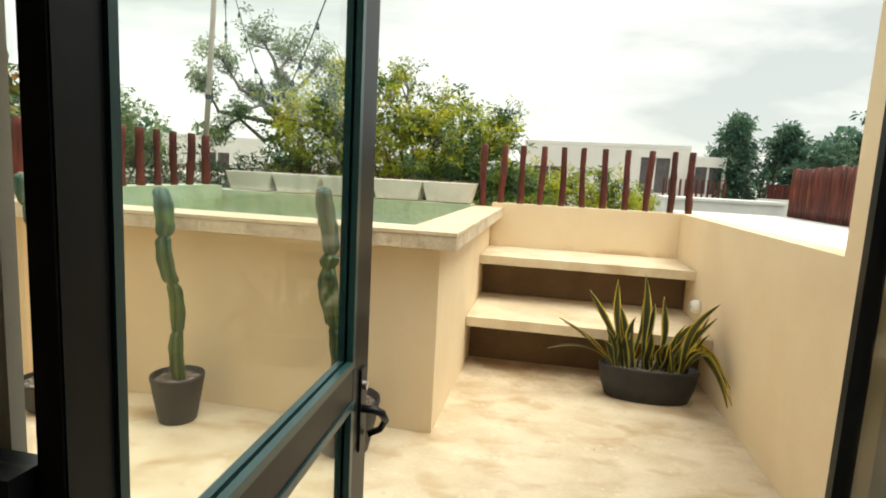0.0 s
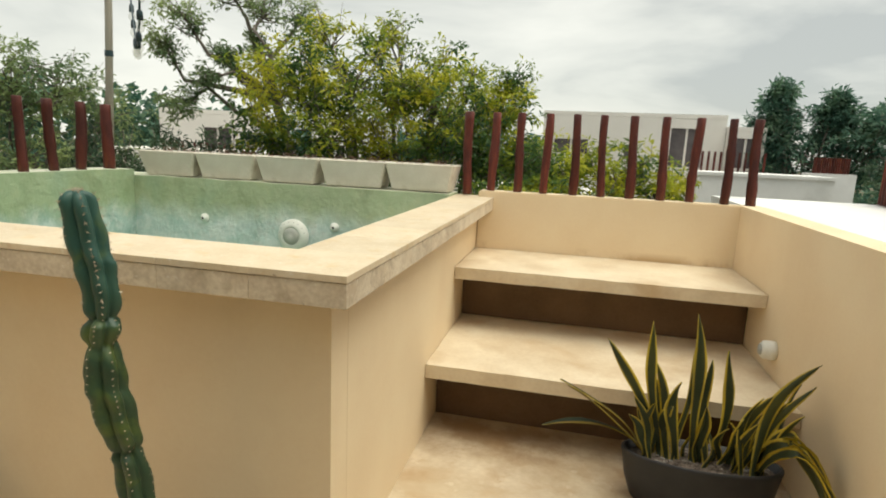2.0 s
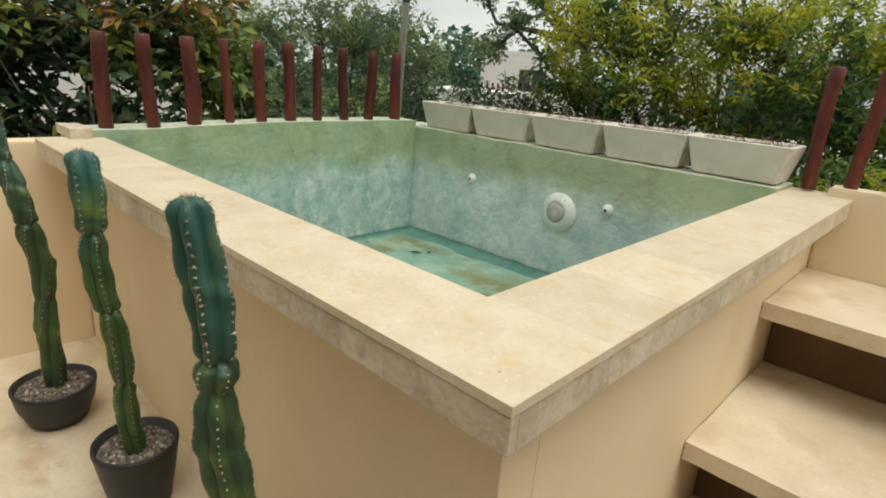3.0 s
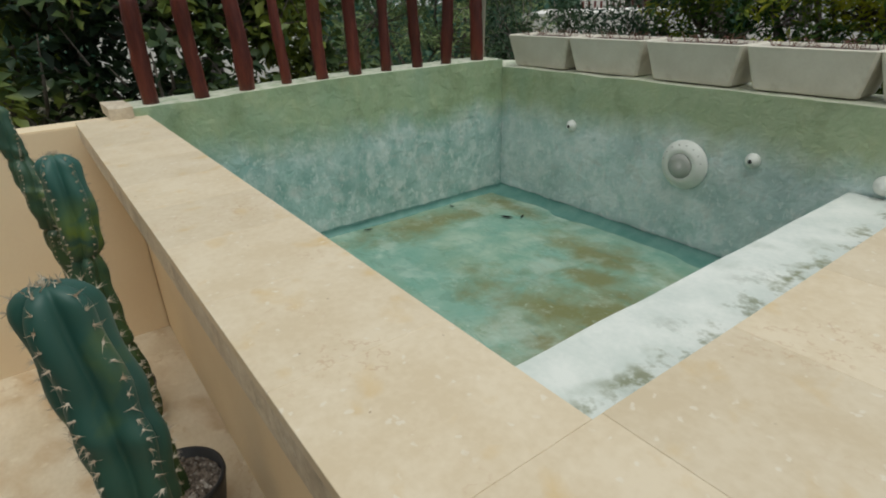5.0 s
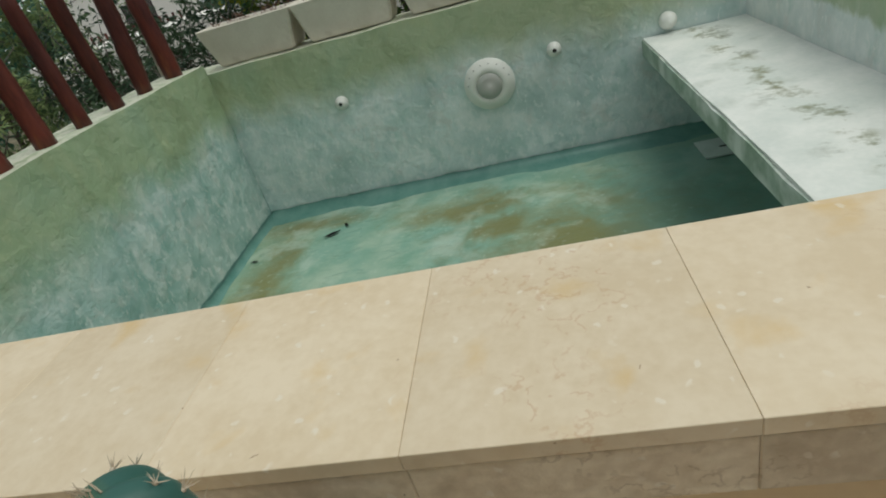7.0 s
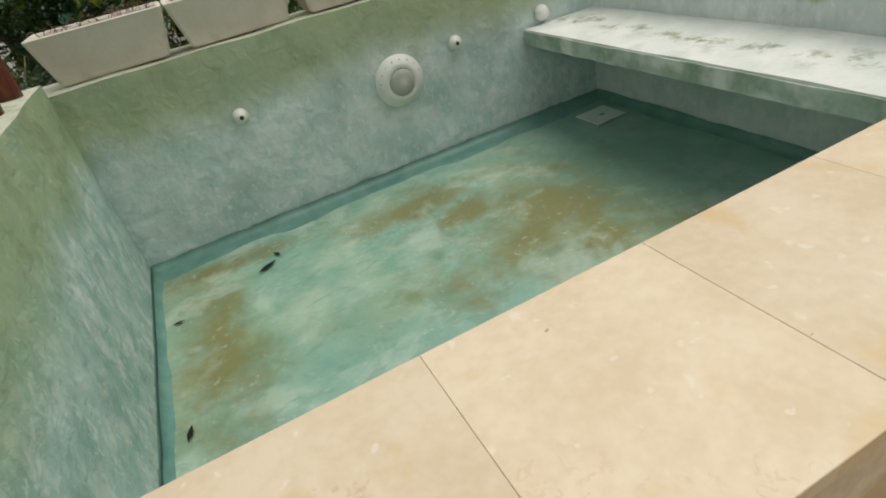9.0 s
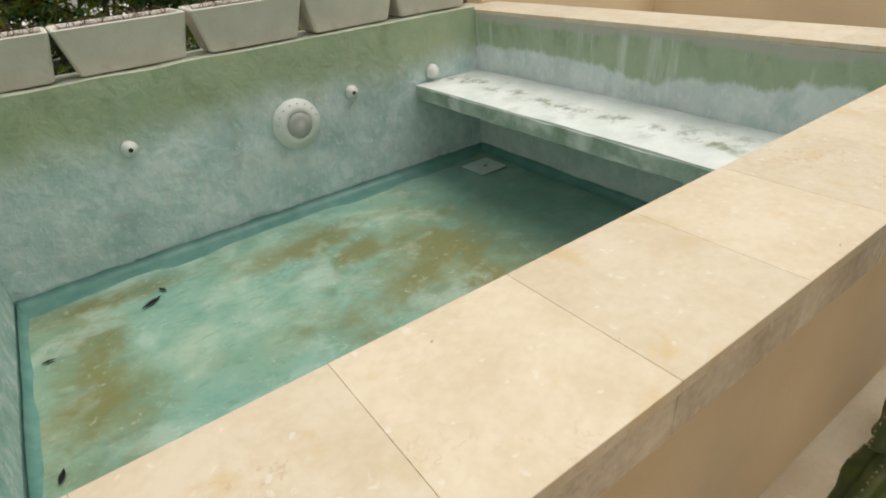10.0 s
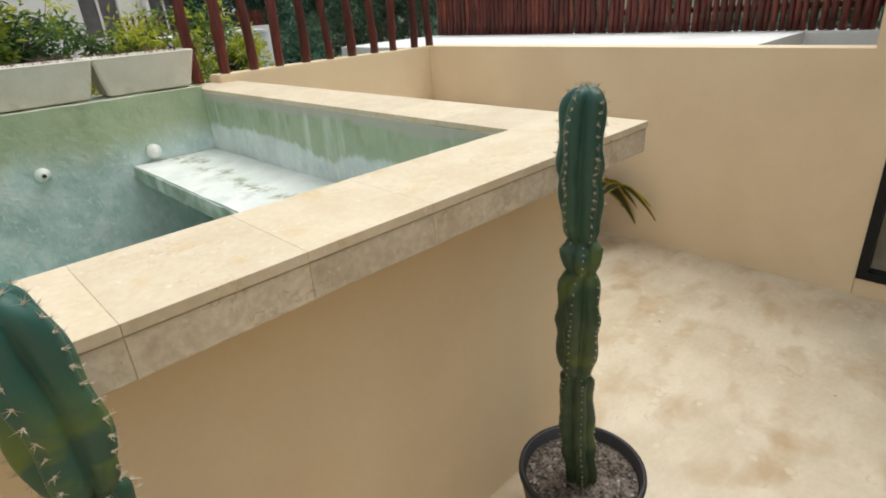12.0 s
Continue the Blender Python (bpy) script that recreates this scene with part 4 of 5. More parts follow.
# wall lamp on the side parapet above the first step
e = empty("wall_light", "small round white light on the cream parapet", "wall light", at=(1.468, 5.52, 0.55))
bm = lathe([(0.0, 0.0), (0.050, 0.0), (0.052, 0.02), (0.048, 0.055), (0.036, 0.068), (0.0, 0.070)], n=28)
bmesh.ops.rotate(bm, cent=(0, 0, 0), matrix=Matrix.Rotation(radians(-90), 3, "Y"), verts=bm.verts)
part("body", bm, M_WHITEP, e, "white plastic body", smooth=True)
bm = lathe([(0.0, 0.0705), (0.030, 0.0705), (0.026, 0.076), (0.0, 0.078)], n=24)
bmesh.ops.rotate(bm, cent=(0, 0, 0), matrix=Matrix.Rotation(radians(-90), 3, "Y"), verts=bm.verts)
part("lens", bm, M_GREYLENS, e, "frosted lens", smooth=True)


# ---------- posts ----------
def post(name, label, group, x, y, z0, h, r, seed, lean=(0, 0)):
    rng = random.Random(seed)
    e = empty(name, label, "wooden post", group, at=(x, y, z0))
    n, rows = 12, []
    ph = rng.uniform(0, 9)
    knots = [(rng.uniform(0.15, 0.9), rng.uniform(0.05, 0.2)) for _ in range(2)]
    for k in range(11):
        u = k / 10
        rr = r * (1 - 0.06 * u + 0.05 * math.sin(ph + 5 * u) + sum(a * math.exp(-((u - c) / 0.05) ** 2) for c, a in knots))
        cx = lean[0] * u + 0.006 * math.sin(ph + 4 * u)
        cy = lean[1] * u + 0.006 * math.cos(ph * 2 + 3.4 * u)
        rows.append([(cx + rr * math.cos(2 * math.pi * i / n) * (1 + 0.05 * math.sin(3 * i + ph)), cy + rr * math.sin(2 * math.pi * i / n), h * u) for i in range(n)])
    top = [(p[0] * 0.86 + lean[0] * 0.14, p[1] * 0.86 + lean[1] * 0.14, h + 0.006) for p in rows[-1]]
    part("stake", rings(bmesh.new(), rows + [top]), M_WOOD, e, "round red-brown stained stake", smooth=True)
    return e


WY = (4.09, 4.325, 4.56, 4.78, 5.00, 5.21, 5.43, 5.655, 5.895, 6.145)
WR = (0.040, 0.038, 0.043, 0.028, 0.036, 0.038, 0.031, 0.034, 0.037, 0.043)
for i, (y, r) in enumerate(zip(WY, WR)):
    post("post", "red-brown stained wooden post on the green pool wall", "posts along the west pool wall", -3.25, y, 1.238 - 0.033 * max(0.0, (5.1 - y) / 1.1), 0.50, r, 40 + i, (random.uniform(-0.01, 0.01), random.uniform(-0.02, 0.004)))
NX = (-0.42, -0.23, -0.043, 0.157, 0.361, 0.554, 0.751, 0.958, 1.16, 1.375, 1.54)
for i, x in enumerate(NX):
    on = "on the cream parapet above the steps" if i > 1 else "beside the pool coping"
    post("post", "red-brown stained post " + on, "posts along the north parapet", x, 6.56, 1.19 if i < 2 else 1.218, 0.575 if i > 1 else 0.60, (0.034, 0.033, 0.030, 0.031, 0.030, 0.027, 0.031, 0.029, 0.030, 0.029, 0.031)[i], 80 + i, (random.uniform(-0.012, 0.012), 0))


# ---------- pale planters on the north wall ----------
def trough():
    e = empty("planter_trough", "pale concrete flared planter trough filled with dry soil", "planter", "row of pale troughs", at=(0, 0, 0))

    def ring(hx0, hx1, y0, y1, z, c=0.012):
        return [(-hx0 + c, y0, z), (hx0 - c, y0, z), (hx0, y0 + c, z), (hx0, y1 - c, z), (hx0 - c, y1, z), (-hx0 + c, y1, z), (-hx0, y1 - c, z), (-hx0, y0 + c, z)]
    rows = [ring(0.215, 0, 0.04, 0.235, 0.0), ring(0.222, 0, 0.035, 0.24, 0.010), ring(0.262, 0, 0.005, 0.270, 0.180), ring(0.264, 0, 0.002, 0.273, 0.192), ring(0.258, 0, 0.008, 0.267, 0.197), ring(0.246, 0, 0.022, 0.253, 0.196), ring(0.240, 0, 0.028, 0.247, 0.186), ring(0.236, 0, 0.032, 0.243, 0.165)]
    part("trough", rings(bmesh.new(), rows), M_PLANTER, e, "pale concrete flared trough")
    part("soil", fine(block(bmesh.new(), -0.234, 0.234, 0.034, 0.241, 0.166, 0.182), 0.03, 0.008, 30), M_SOIL, e, "dry gritty soil")
    bm = bmesh.new()
    rng = random.Random(5)
    for k in range(46):
        x, y = rng.uniform(-0.22, 0.22), rng.uniform(0.05, 0.23)
        tip = Vector((x + rng.uniform(-0.07, 0.07), y + rng.uniform(-0.06, 0.06), 0.185 + rng.uniform(0.01, 0.05)))
        tube(bm, [(x, y, 0.175), Vector((x, y, 0.19)).lerp(tip, 0.5) + Vector((0, 0, 0.008)), tip], [0.0018, 0.0014, 0.0008], 3)
    part("dry_growth", bm, mat("dry_reddish_stems", (0.14, 0.06, 0.05), (0.28, 0.16, 0.11), 30, 0.9, 0.0), e, "dry reddish stems")
    return e


tr0 = trough()
tr0.location = (-2.895, 6.345, 1.203)
for i, x in enumerate((-2.36, -1.812, -1.27, -0.745)):
    c = copy_thing(tr0, pose(x, 6.345 + (0.004, -0.006, 0.0, 0.006)[i], 1.203, 0, 0, (0.6, -0.8, 0.5, -0.6)[i]))


# ---------- cacti ----------
def round_pot(e, r, h, base=0.68, bowl=False):
    if bowl:
        prof = [(0.0, 0), (r * 0.55, 0), (r * 0.72, h * 0.12), (r * 0.92, h * 0.55), (r * 0.98, h * 0.88), (r, h * 0.93), (r, h), (r * 0.93, h), (r * 0.90, h * 0.85), (0.0, h * 0.82)]
    else:
        prof = [(0.0, 0), (r * base, 0), (r * (base + 0.02), h * 0.02), (r * 0.90, h * 0.62), (r * 0.97, h * 0.88), (r, h * 0.95), (r * 0.99, h), (r * 0.92, h), (r * 0.90, h * 0.86), (0.0, h * 0.84)]
    part("pot", lathe(prof, n=48), M_POT, e, "dark plastic pot", smooth=True)
    part("soil", lathe([(0.0, h * 0.841), (r * 0.895, h * 0.842), (r * 0.88, h * 0.875), (r * 0.5, h * 0.90), (0.0, h * 0.91)], n=32), M_SOIL, e, "dark gritty soil")
    rng = random.Random(int(r * 1000) + 3)
    bm = bmesh.new()
    for k in range(120):
        a, q, s = rng.uniform(0, 6.283), r * 0.84 * math.sqrt(rng.random()), rng.uniform(0.003, 0.011)
        m = Matrix.Translation((q * math.cos(a), q * math.sin(a), h * 0.885)) @ Euler((rng.random() * 3, rng.random() * 3, 0)).to_matrix().to_4x4() @ Matrix.Diagonal((s * 1.3, s, s * 0.7, 1))
        bmesh.ops.create_icosphere(bm, subdivisions=1, radius=1, matrix=m)
    part("gravel", bm, M_PEBBLE, e, "pale mixed gravel", kind="stuff")


def cactus(label, at, pot, line, waists, widths, ribs, twist, seed, bowl=False, skin=None):
    """line: (x, y, z) from the pot's centre, foot to crown; waists: heights (0..1) where the stem is pinched."""
    e = empty("potted_cactus", label, "cactus", "potted column cacti along the pool wall", at=at)
    round_pot(e, *pot, bowl=bowl)
    rng = random.Random(seed)
    P = [Vector(p) for p in line]
    N = 150

    def centre(u):
        f = u * (len(P) - 1)
        i = min(int(f), len(P) - 2)
        w = f - i
        w = w * w * (3 - 2 * w) * 0.5 + w * 0.5
        return P[i].lerp(P[i + 1], w) + Vector((0.008 * math.sin(u * 15 + seed), 0.008 * math.cos(u * 12 + seed), 0))

    def radius(u):
        seg = 0
        for k, w in enumerate(waists):
            if u > w:
                seg = k + 1
        rr = widths[seg]
        prev_ = widths[max(seg - 1, 0)]
        for k, w in enumerate(waists):
            rr *= 1 - 0.20 * math.exp(-((u - w) / 0.014) ** 2)
        lo = waists[seg - 1] if seg else 0.0
        hi = waists[seg] if seg < len(waists) else 1.0
        rr = rr * (0.84 + 0.18 * math.sin(math.pi * min(1.0, max(0.0, (u - lo) / (hi - lo)))) ** 0.7)
        if u > 0.955:
            q = (u - 0.955) / 0.045
            rr *= math.sqrt(max(0.0, 1 - q * q)) * 0.94 + 0.06
        return rr

    def rim(u, a):
        seg_turn = sum(0.35 for w in waists if u > w)
        c = abs(math.cos(ribs * 0.5 * (a - twist * u - seg_turn)))
        lump = 1 + 0.06 * math.sin(u * 70 + a * 2)
        return radius(u) * (0.58 + 0.42 * c ** 0.72) * lump
    n = ribs * 12
    rows = []
    for k in range(N + 1):
        u = k / N
        c = centre(u)
        rows.append([c + Vector((rim(u, 6.28318 * i / n) * math.cos(6.28318 * i / n), rim(u, 6.28318 * i / n) * math.sin(6.28318 * i / n), 0)) for i in range(n)])
    part("stem", rings(bmesh.new(), rows), skin or M_CACTUS, e, "ribbed blue-green stem with yellowing patches", smooth=True)
    bm = bmesh.new()
    height = (P[-1] - P[0]).length
    count = int(height / 0.019)
    for rb in range(ribs):
        for k in range(count):
            u = (k + 0.5 * (rb % 2)) / count
            if u > 0.992:
                continue
            seg_turn = sum(0.35 for w in waists if u > w)
            a = twist * u + seg_turn + 6.28318 * rb / ribs
            out = Vector((math.cos(a), math.sin(a), 0.15 + (1.8 * (u - 0.95) / 0.05 if u > 0.95 else 0))).normalized()
            p = centre(u) + Vector((math.cos(a), math.sin(a), 0)) * rim(u, a)
            q = 0.0021
            m = Matrix.Translation(p) @ Matrix.Diagonal((q, q, q, 1))
            bmesh.ops.create_icosphere(bm, subdivisions=1, radius=1, matrix=m)
            for s in range(8 if u > 0.72 else 5):
                d = (out + Vector((rng.gauss(0, 0.6), rng.gauss(0, 0.6), rng.gauss(0, 0.6)))).normalized()
                side = d.orthogonal().normalized() * 0.0006
                tip = p + d * (rng.uniform(0.006, 0.015) if u > 0.72 else rng.uniform(0.003, 0.008))
                v = [bm.verts.new(p + side), bm.verts.new(p - side * 0.5 + d.cross(side)), bm.verts.new(p - side * 0.5 - d.cross(side)), bm.verts.new(tip)]
                for q in ((0, 1, 3), (1, 2, 3), (2, 0, 3)):
                    bm.faces.new([v[i] for i in q])
    top = centre(1.0)
    for s in range(40):
        d = Vector((rng.gauss(0, 0.6), rng.gauss(0, 0.6), 1)).normalized()
        side = d.orthogonal().normalized() * 0.0009
        o = top + Vector((rng.gauss(0, 0.008), rng.gauss(0, 0.008), -0.002))
        v = [bm.verts.new(o + side), bm.verts.new(o - side * 0.5 + d.cross(side)), bm.verts.new(o - side * 0.5 - d.cross(side)), bm.verts.new(o + d * 0.012)]
        for q in ((0, 1, 3), (1, 2, 3), (2, 0, 3)):
            bm.faces.new([v[i] for i in q])
    part("spine_cover", bm, M_SPINE, e, "pale woolly tufts and short spines along the ribs", kind="stuff")
    return e


cactus("tall leaning column cactus with pinched joints in a dark pot", (-0.725, 3.610, 0), (0.182, 0.285),
       [(-0.005, 0.0, 0.24), (-0.03, -0.005, 0.42), (-0.07, -0.015, 0.64), (-0.09, -0.025, 0.84), (-0.10, -0.03, 1.03), (-0.115, -0.038, 1.20), (-0.125, -0.043, 1.385)],
       (0.36, 0.61, 0.69), (0.048, 0.053, 0.048, 0.048), 5, 0.9, 3)
cactus("column cactus with a thick rounded head in a dark pot", (-1.760, 3.660, 0), (0.146, 0.27),
       [(0.01, 0.0, 0.22), (0.02, -0.02, 0.5), (0.0, -0.035, 0.8), (-0.040, -0.045, 1.05), (-0.052, -0.050, 1.33)],
       (0.28, 0.50, 0.77), (0.040, 0.041, 0.044, 0.050), 5, 0.8, 8, skin=M_CACTUS_B)
cactus("twisted column cactus with spiralling ribs in a dark bowl", (-2.52, 3.56, 0), (0.165, 0.19),
       [(0.0, 0.01, 0.16), (-0.02, 0.0, 0.45), (0.0, 0.035, 0.75), (0.0, 0.0, 0.93), (-0.03, -0.03, 1.08), (-0.05, -0.04, 1.22), (-0.075, -0.05, 1.365)],
       (0.25, 0.5, 0.78), (0.050, 0.052, 0.046, 0.040), 4, 5.0, 11, bowl=True, skin=M_CACTUS_Y)


# ---------- snake plant ----------
def snake_plant():
    e = empty("snake_plant", "yellow-edged snake plant in an oval black planter", "potted plant", at=(1.01, 4.865, 0))
    prof = [(0.0, 0), (0.80, 0), (0.83, 0.006), (0.93, 0.10), (0.985, 0.205), (1.0, 0.222), (0.995, 0.236), (0.95, 0.238), (0.93, 0.20), (0.0, 0.19)]
    part("planter", lathe(prof, n=56, sx=0.335, sy=0.135), M_POT, e, "oval black plastic planter", smooth=True)
    part("soil", lathe([(0.0, 0.1905), (0.925, 0.192), (0.90, 0.206), (0.0, 0.212)], n=40, sx=0.335, sy=0.135), M_SOIL, e, "dark soil")
    rng = random.Random(21)
    bm = bmesh.new()
    for k in range(50):
        a, q, s = rng.uniform(0, 6.283), 0.85 * math.sqrt(rng.random()), rng.uniform(0.005, 0.013)
        m = Matrix.Translation((0.335 * q * math.cos(a), 0.135 * q * math.sin(a), 0.208)) @ Matrix.Diagonal((s * 1.3, s, s * 0.7, 1))
        bmesh.ops.create_icosphere(bm, subdivisions=1, radius=1, matrix=m)
    part("gravel", bm, M_PEBBLE, e, "pale pebbles on the soil", kind="stuff")
    # foot x, tip x, tip height, tip y, breadth, sag
    leaves = [(-0.20, -0.44, 0.74, -0.02, 0.050, 0), (-0.17, -0.26, 0.82, 0.03, 0.045, 0), (-0.04, -0.07, 0.87, 0.02, 0.048, 0), (0.06, 0.07, 0.73, -0.02, 0.055, 0),
              (0.20, 0.42, 0.71, 0.03, 0.050, 0), (0.02, 0.00, 0.67, 0.05, 0.045, 0), (-0.14, -0.22, 0.64, 0.04, 0.045, 0), (-0.22, -0.62, 0.53, -0.03, 0.055, 0.03),
              (-0.24, -0.70, 0.31, -0.06, 0.050, 0.10), (0.22, 0.43, 0.11, -0.32, 0.070, 0.30), (0.24, 0.43, 0.22, -0.20, 0.058, 0.28), (0.24, 0.41, 0.27, -0.38, 0.050, 0.22), (0.16, 0.24, 0.56, 0.02, 0.05, 0),
              (0.18, 0.31, 0.57, 0.05, 0.045, 0), (0.12, 0.18, 0.50, -0.03, 0.050, 0), (-0.10, -0.12, 0.58, -0.04, 0.055, 0), (-0.24, -0.33, 0.40, -0.05, 0.045, 0),
              (0.00, -0.02, 0.50, -0.06, 0.050, 0), (-0.16, -0.14, 0.47, -0.05, 0.06, 0), (0.08, 0.13, 0.46, -0.06, 0.05, 0), (0.21, 0.30, 0.43, -0.05, 0.05, 0),
              (-0.06, 0.03, 0.43, 0.0, 0.045, 0), (0.23, 0.38, 0.60, 0.05, 0.04, 0), (-0.21, -0.28, 0.50, 0.03, 0.05, 0), (0.14, 0.10, 0.40, 0.05, 0.05, 0),
              (-0.12, -0.05, 0.76, 0.04, 0.03, 0), (0.20, 0.42, 0.34, -0.10, 0.045, 0.12),
              (-0.22, -0.60, 0.50, -0.05, 0.040, 0.02), (0.24, 0.42, 0.24, -0.30, 0.050, 0.24), (0.22, 0.42, 0.18, -0.44, 0.055, 0.28), (0.15, 0.40, 0.62, 0.02, 0.038, 0)]
    more = random.Random(77)
    for q in range(16):
        x0 = more.uniform(-0.25, 0.25)
        leaves.append((x0, x0 * 1.25 + more.uniform(-0.06, 0.06), more.uniform(0.34, 0.60), more.uniform(-0.08, 0.08), more.uniform(0.030, 0.042), 0))
    for k, (x0, x1, z1, y1, w, sag) in enumerate(leaves):
        y0 = rng.uniform(-0.06, 0.06)
        y1 += rng.uniform(-0.02, 0.02)
        a, c = Vector((x0, y0, 0.20)), Vector((x1, y1, z1))
        mid = a.lerp(c, 0.5) + Vector((-(x1 - x0) * (0.1 if sag else 0.3) + rng.uniform(-0.07, 0.07), 0.0, 0.02 + sag * 1.5))
        bm = bmesh.new()
        face = rng.uniform(-0.7, 0.7)
        rows = []
        n = 14
        for i in range(n + 1):
            u = i / n
            p = a * (1 - u) ** 2 + mid * 2 * u * (1 - u) + c * u * u
            d = ((mid - a) * 2 * (1 - u) + (c - mid) * 2 * u).normalized()
            ww = w * 0.44 * (0.6 + 0.95 * u) * (1 + 0.12 * math.sin(9 * u + k)) * min(1.0, (1 - u) / 0.35) ** 0.8 + 0.0006
            p = p + Vector((0.009 * math.sin(6 * u + k * 1.7), 0.012 * math.cos(4 * u + k), 0)) * min(1.0, 3 * u)
            ang = (1.9 if sag else face) + (0.5 if sag else 0.9) * u * math.sin(k)
            side = Vector((math.cos(ang), math.sin(ang), 0))
            side = (side - d * side.dot(d)).normalized()
            nn = d.cross(side)
            rows.append([bm.verts.new(p + side * ww * s + nn * (0.16 * w * (s * s))) for s in (-1, -0.64, -0.3, 0.3, 0.64, 1)])
        for r0, r1 in zip(rows, rows[1:]):
            for j in range(5):
                f = bm.faces.new((r0[j], r0[j + 1], r1[j + 1], r1[j]))
                f.material_index = 1 if j in (0, 4) else 0
        bmesh.ops.solidify(bm, geom=list(bm.faces), thickness=0.0025)
        part("leaf", bm, [M_LEAFDARK, M_LEAFEDGE], e, smooth=True)


snake_plant()

# ---------- pole with a string of lamps ----------
POLE0, POLE1 = (-3.36, 6.27, 1.255), (-3.12, 6.22, 4.2)
STRINGS = [[(-3.12, 6.22, 4.1), (-2.7, 5.8, 2.95), (-2.29, 5.39, 2.33), (-1.98, 5.06, 2.04), (-1.81, 4.88, 1.98), (-1.6, 4.66, 2.02), (-1.31, 4.35, 2.25), (-0.8, 3.78, 2.75), (0.1, 2.6, 2.9), (1.2, 1.36, 2.86)],
           [(-3.12, 6.2, 4.05), (-3.02, 6.12, 3.3), (-2.98, 6.08, 2.9), (-2.97, 6.07, 2.62)]]
e = empty("light_pole", "slender pale wooden pole leaning behind the pool corner", "pole", at=(0, 0, 0))
bm = bmesh.new()
tube(bm, [POLE0, Vector(POLE0).lerp(Vector(POLE1), 0.5), POLE1], [0.030, 0.026, 0.022], 10)
part("shaft", bm, M_POLE, e, "pale weathered shaft", smooth=True)
bm = bmesh.new()
for u in (0.30, 0.302):
    p = Vector(POLE0).lerp(Vector(POLE1), u)
    tube(bm, [p - Vector((0, 0, 0.02)), p + Vector((0, 0, 0.02))], [0.031, 0.031], 10)
part("tie", bm, M_BULB, e, "dark wire tie")


def string_of_lamps(points, seed):
    e = empty("string_lights", "dark cable with unlit bulbs hanging from the pole", "string lights")
    rng = random.Random(seed)
    bm = bmesh.new()
    P = [Vector(p) for p in points]
    cable = []
    for a, c in zip(P, P[1:]):
        for k in range(4):
            cable.append(a.lerp(c, k / 5))
    cable.append(P[-1])
    tube(bm, cable, [0.005] * len(cable), 6)
    part("cable", bm, M_BULB, e, "thin dark cable", smooth=True)
    for i in range(1, len(cable) - 1, 2):
        p = cable[i]
        b = bmesh.new()
        tube(b, [p, p - Vector((0, 0, 0.012)), p - Vector((0, 0, 0.045))], [0.006, 0.013, 0.014], 12)
        s = part("socket", b, M_BULB, e, "dark lamp socket", smooth=True)
        b = lathe([(0.0, -0.100), (0.010, -0.095), (0.019, -0.078), (0.018, -0.064), (0.010, -0.046), (0.0, -0.0455)], at=p, n=16)
        part("bulb", b, M_BULBGLASS, s, "clear unlit bulb", smooth=True)


for i, pts in enumerate(STRINGS):
    string_of_lamps(pts, i)

# ---------- beyond the terrace ----------
structure(box("ground", (-500, 500, -500, 500, -6.4, -6.2), M_GROUND), "scrubby ground below the houses")
# neighbour's white wall with a stake screen
structure(box("wall_east", (2.82, 3.02, 3.545, 7.9, -6.2, 1.20), M_WHITE, bevel=0.01), "neighbour's white rendered parapet")
screen = empty("stake_screen", "dense screen of red-brown stained stakes on the white parapet", "stake screen")
rng = random.Random(9)
y = 3.55
k = 0
while y < 7.86:
    r = rng.uniform(0.021, 0.029)
    h = 0.53 + rng.uniform(-0.012, 0.012)
    b = bmesh.new()
    dx, dy = rng.uniform(-0.01, 0.01), rng.uniform(-0.012, 0.012)
    rows = []
    for j in range(5):
        u = j / 4
        rr = r * (1 + rng.uniform(-0.06, 0.06))
        rows.append([(2.90 + dx * u + rr * math.cos(math.pi * i / 4), y + dy * u + rr * math.sin(math.pi * i / 4), 1.203 + h * u) for i in range(8)])
    part("stake", rings(b, rows), M_WOOD, screen, smooth=True)
    y += r * 2 + rng.choice((0.0, 0.001, 0.002, 0.004, 0.012))
    k += 1
box("rail", (2.94, 2.97, 3.5, 7.86, 1.34, 1.38), M_WOOD, screen, "dark back rail")
box("rail", (2.94, 2.97, 3.5, 7.86, 1.60, 1.64), M_WOOD, screen, "dark back rail")
# lower white roofs beyond
for dims, lab in (((1.66, 2.79, 4.2, 7.85, 0.95, 1.10), "neighbour's low white roof deck"), ((4.15, 7.90, 21.2, 23.2, -6.2, 1.02), "neighbour's white rendered roof block with a moulded cap")):
    structure(part("roof", block(block(bmesh.new(), *dims), dims[0] - 0.06, dims[1] + 0.06, dims[2] - 0.06, dims[3] + 0.06, dims[5] + 0.002, dims[5] + 0.10), M_WHITE), lab)


fence = empty("stake_fence", "distant red-brown stake fence on a white roof", "stake fence")
for k in range(16):
    bm = bmesh.new()
    tube(bm, [(8.30 + 0.07 * k, 24.0, 1.19), (8.30 + 0.07 * k, 24.0, 1.72)], [0.034, 0.032], 6)
    part("stake", bm, M_WOOD, fence)
structure(box("wall_north", (8.1, 9.6, 23.9, 24.4, -6.2, 1.188), M_WHITE), "neighbour's white rendered roof block")


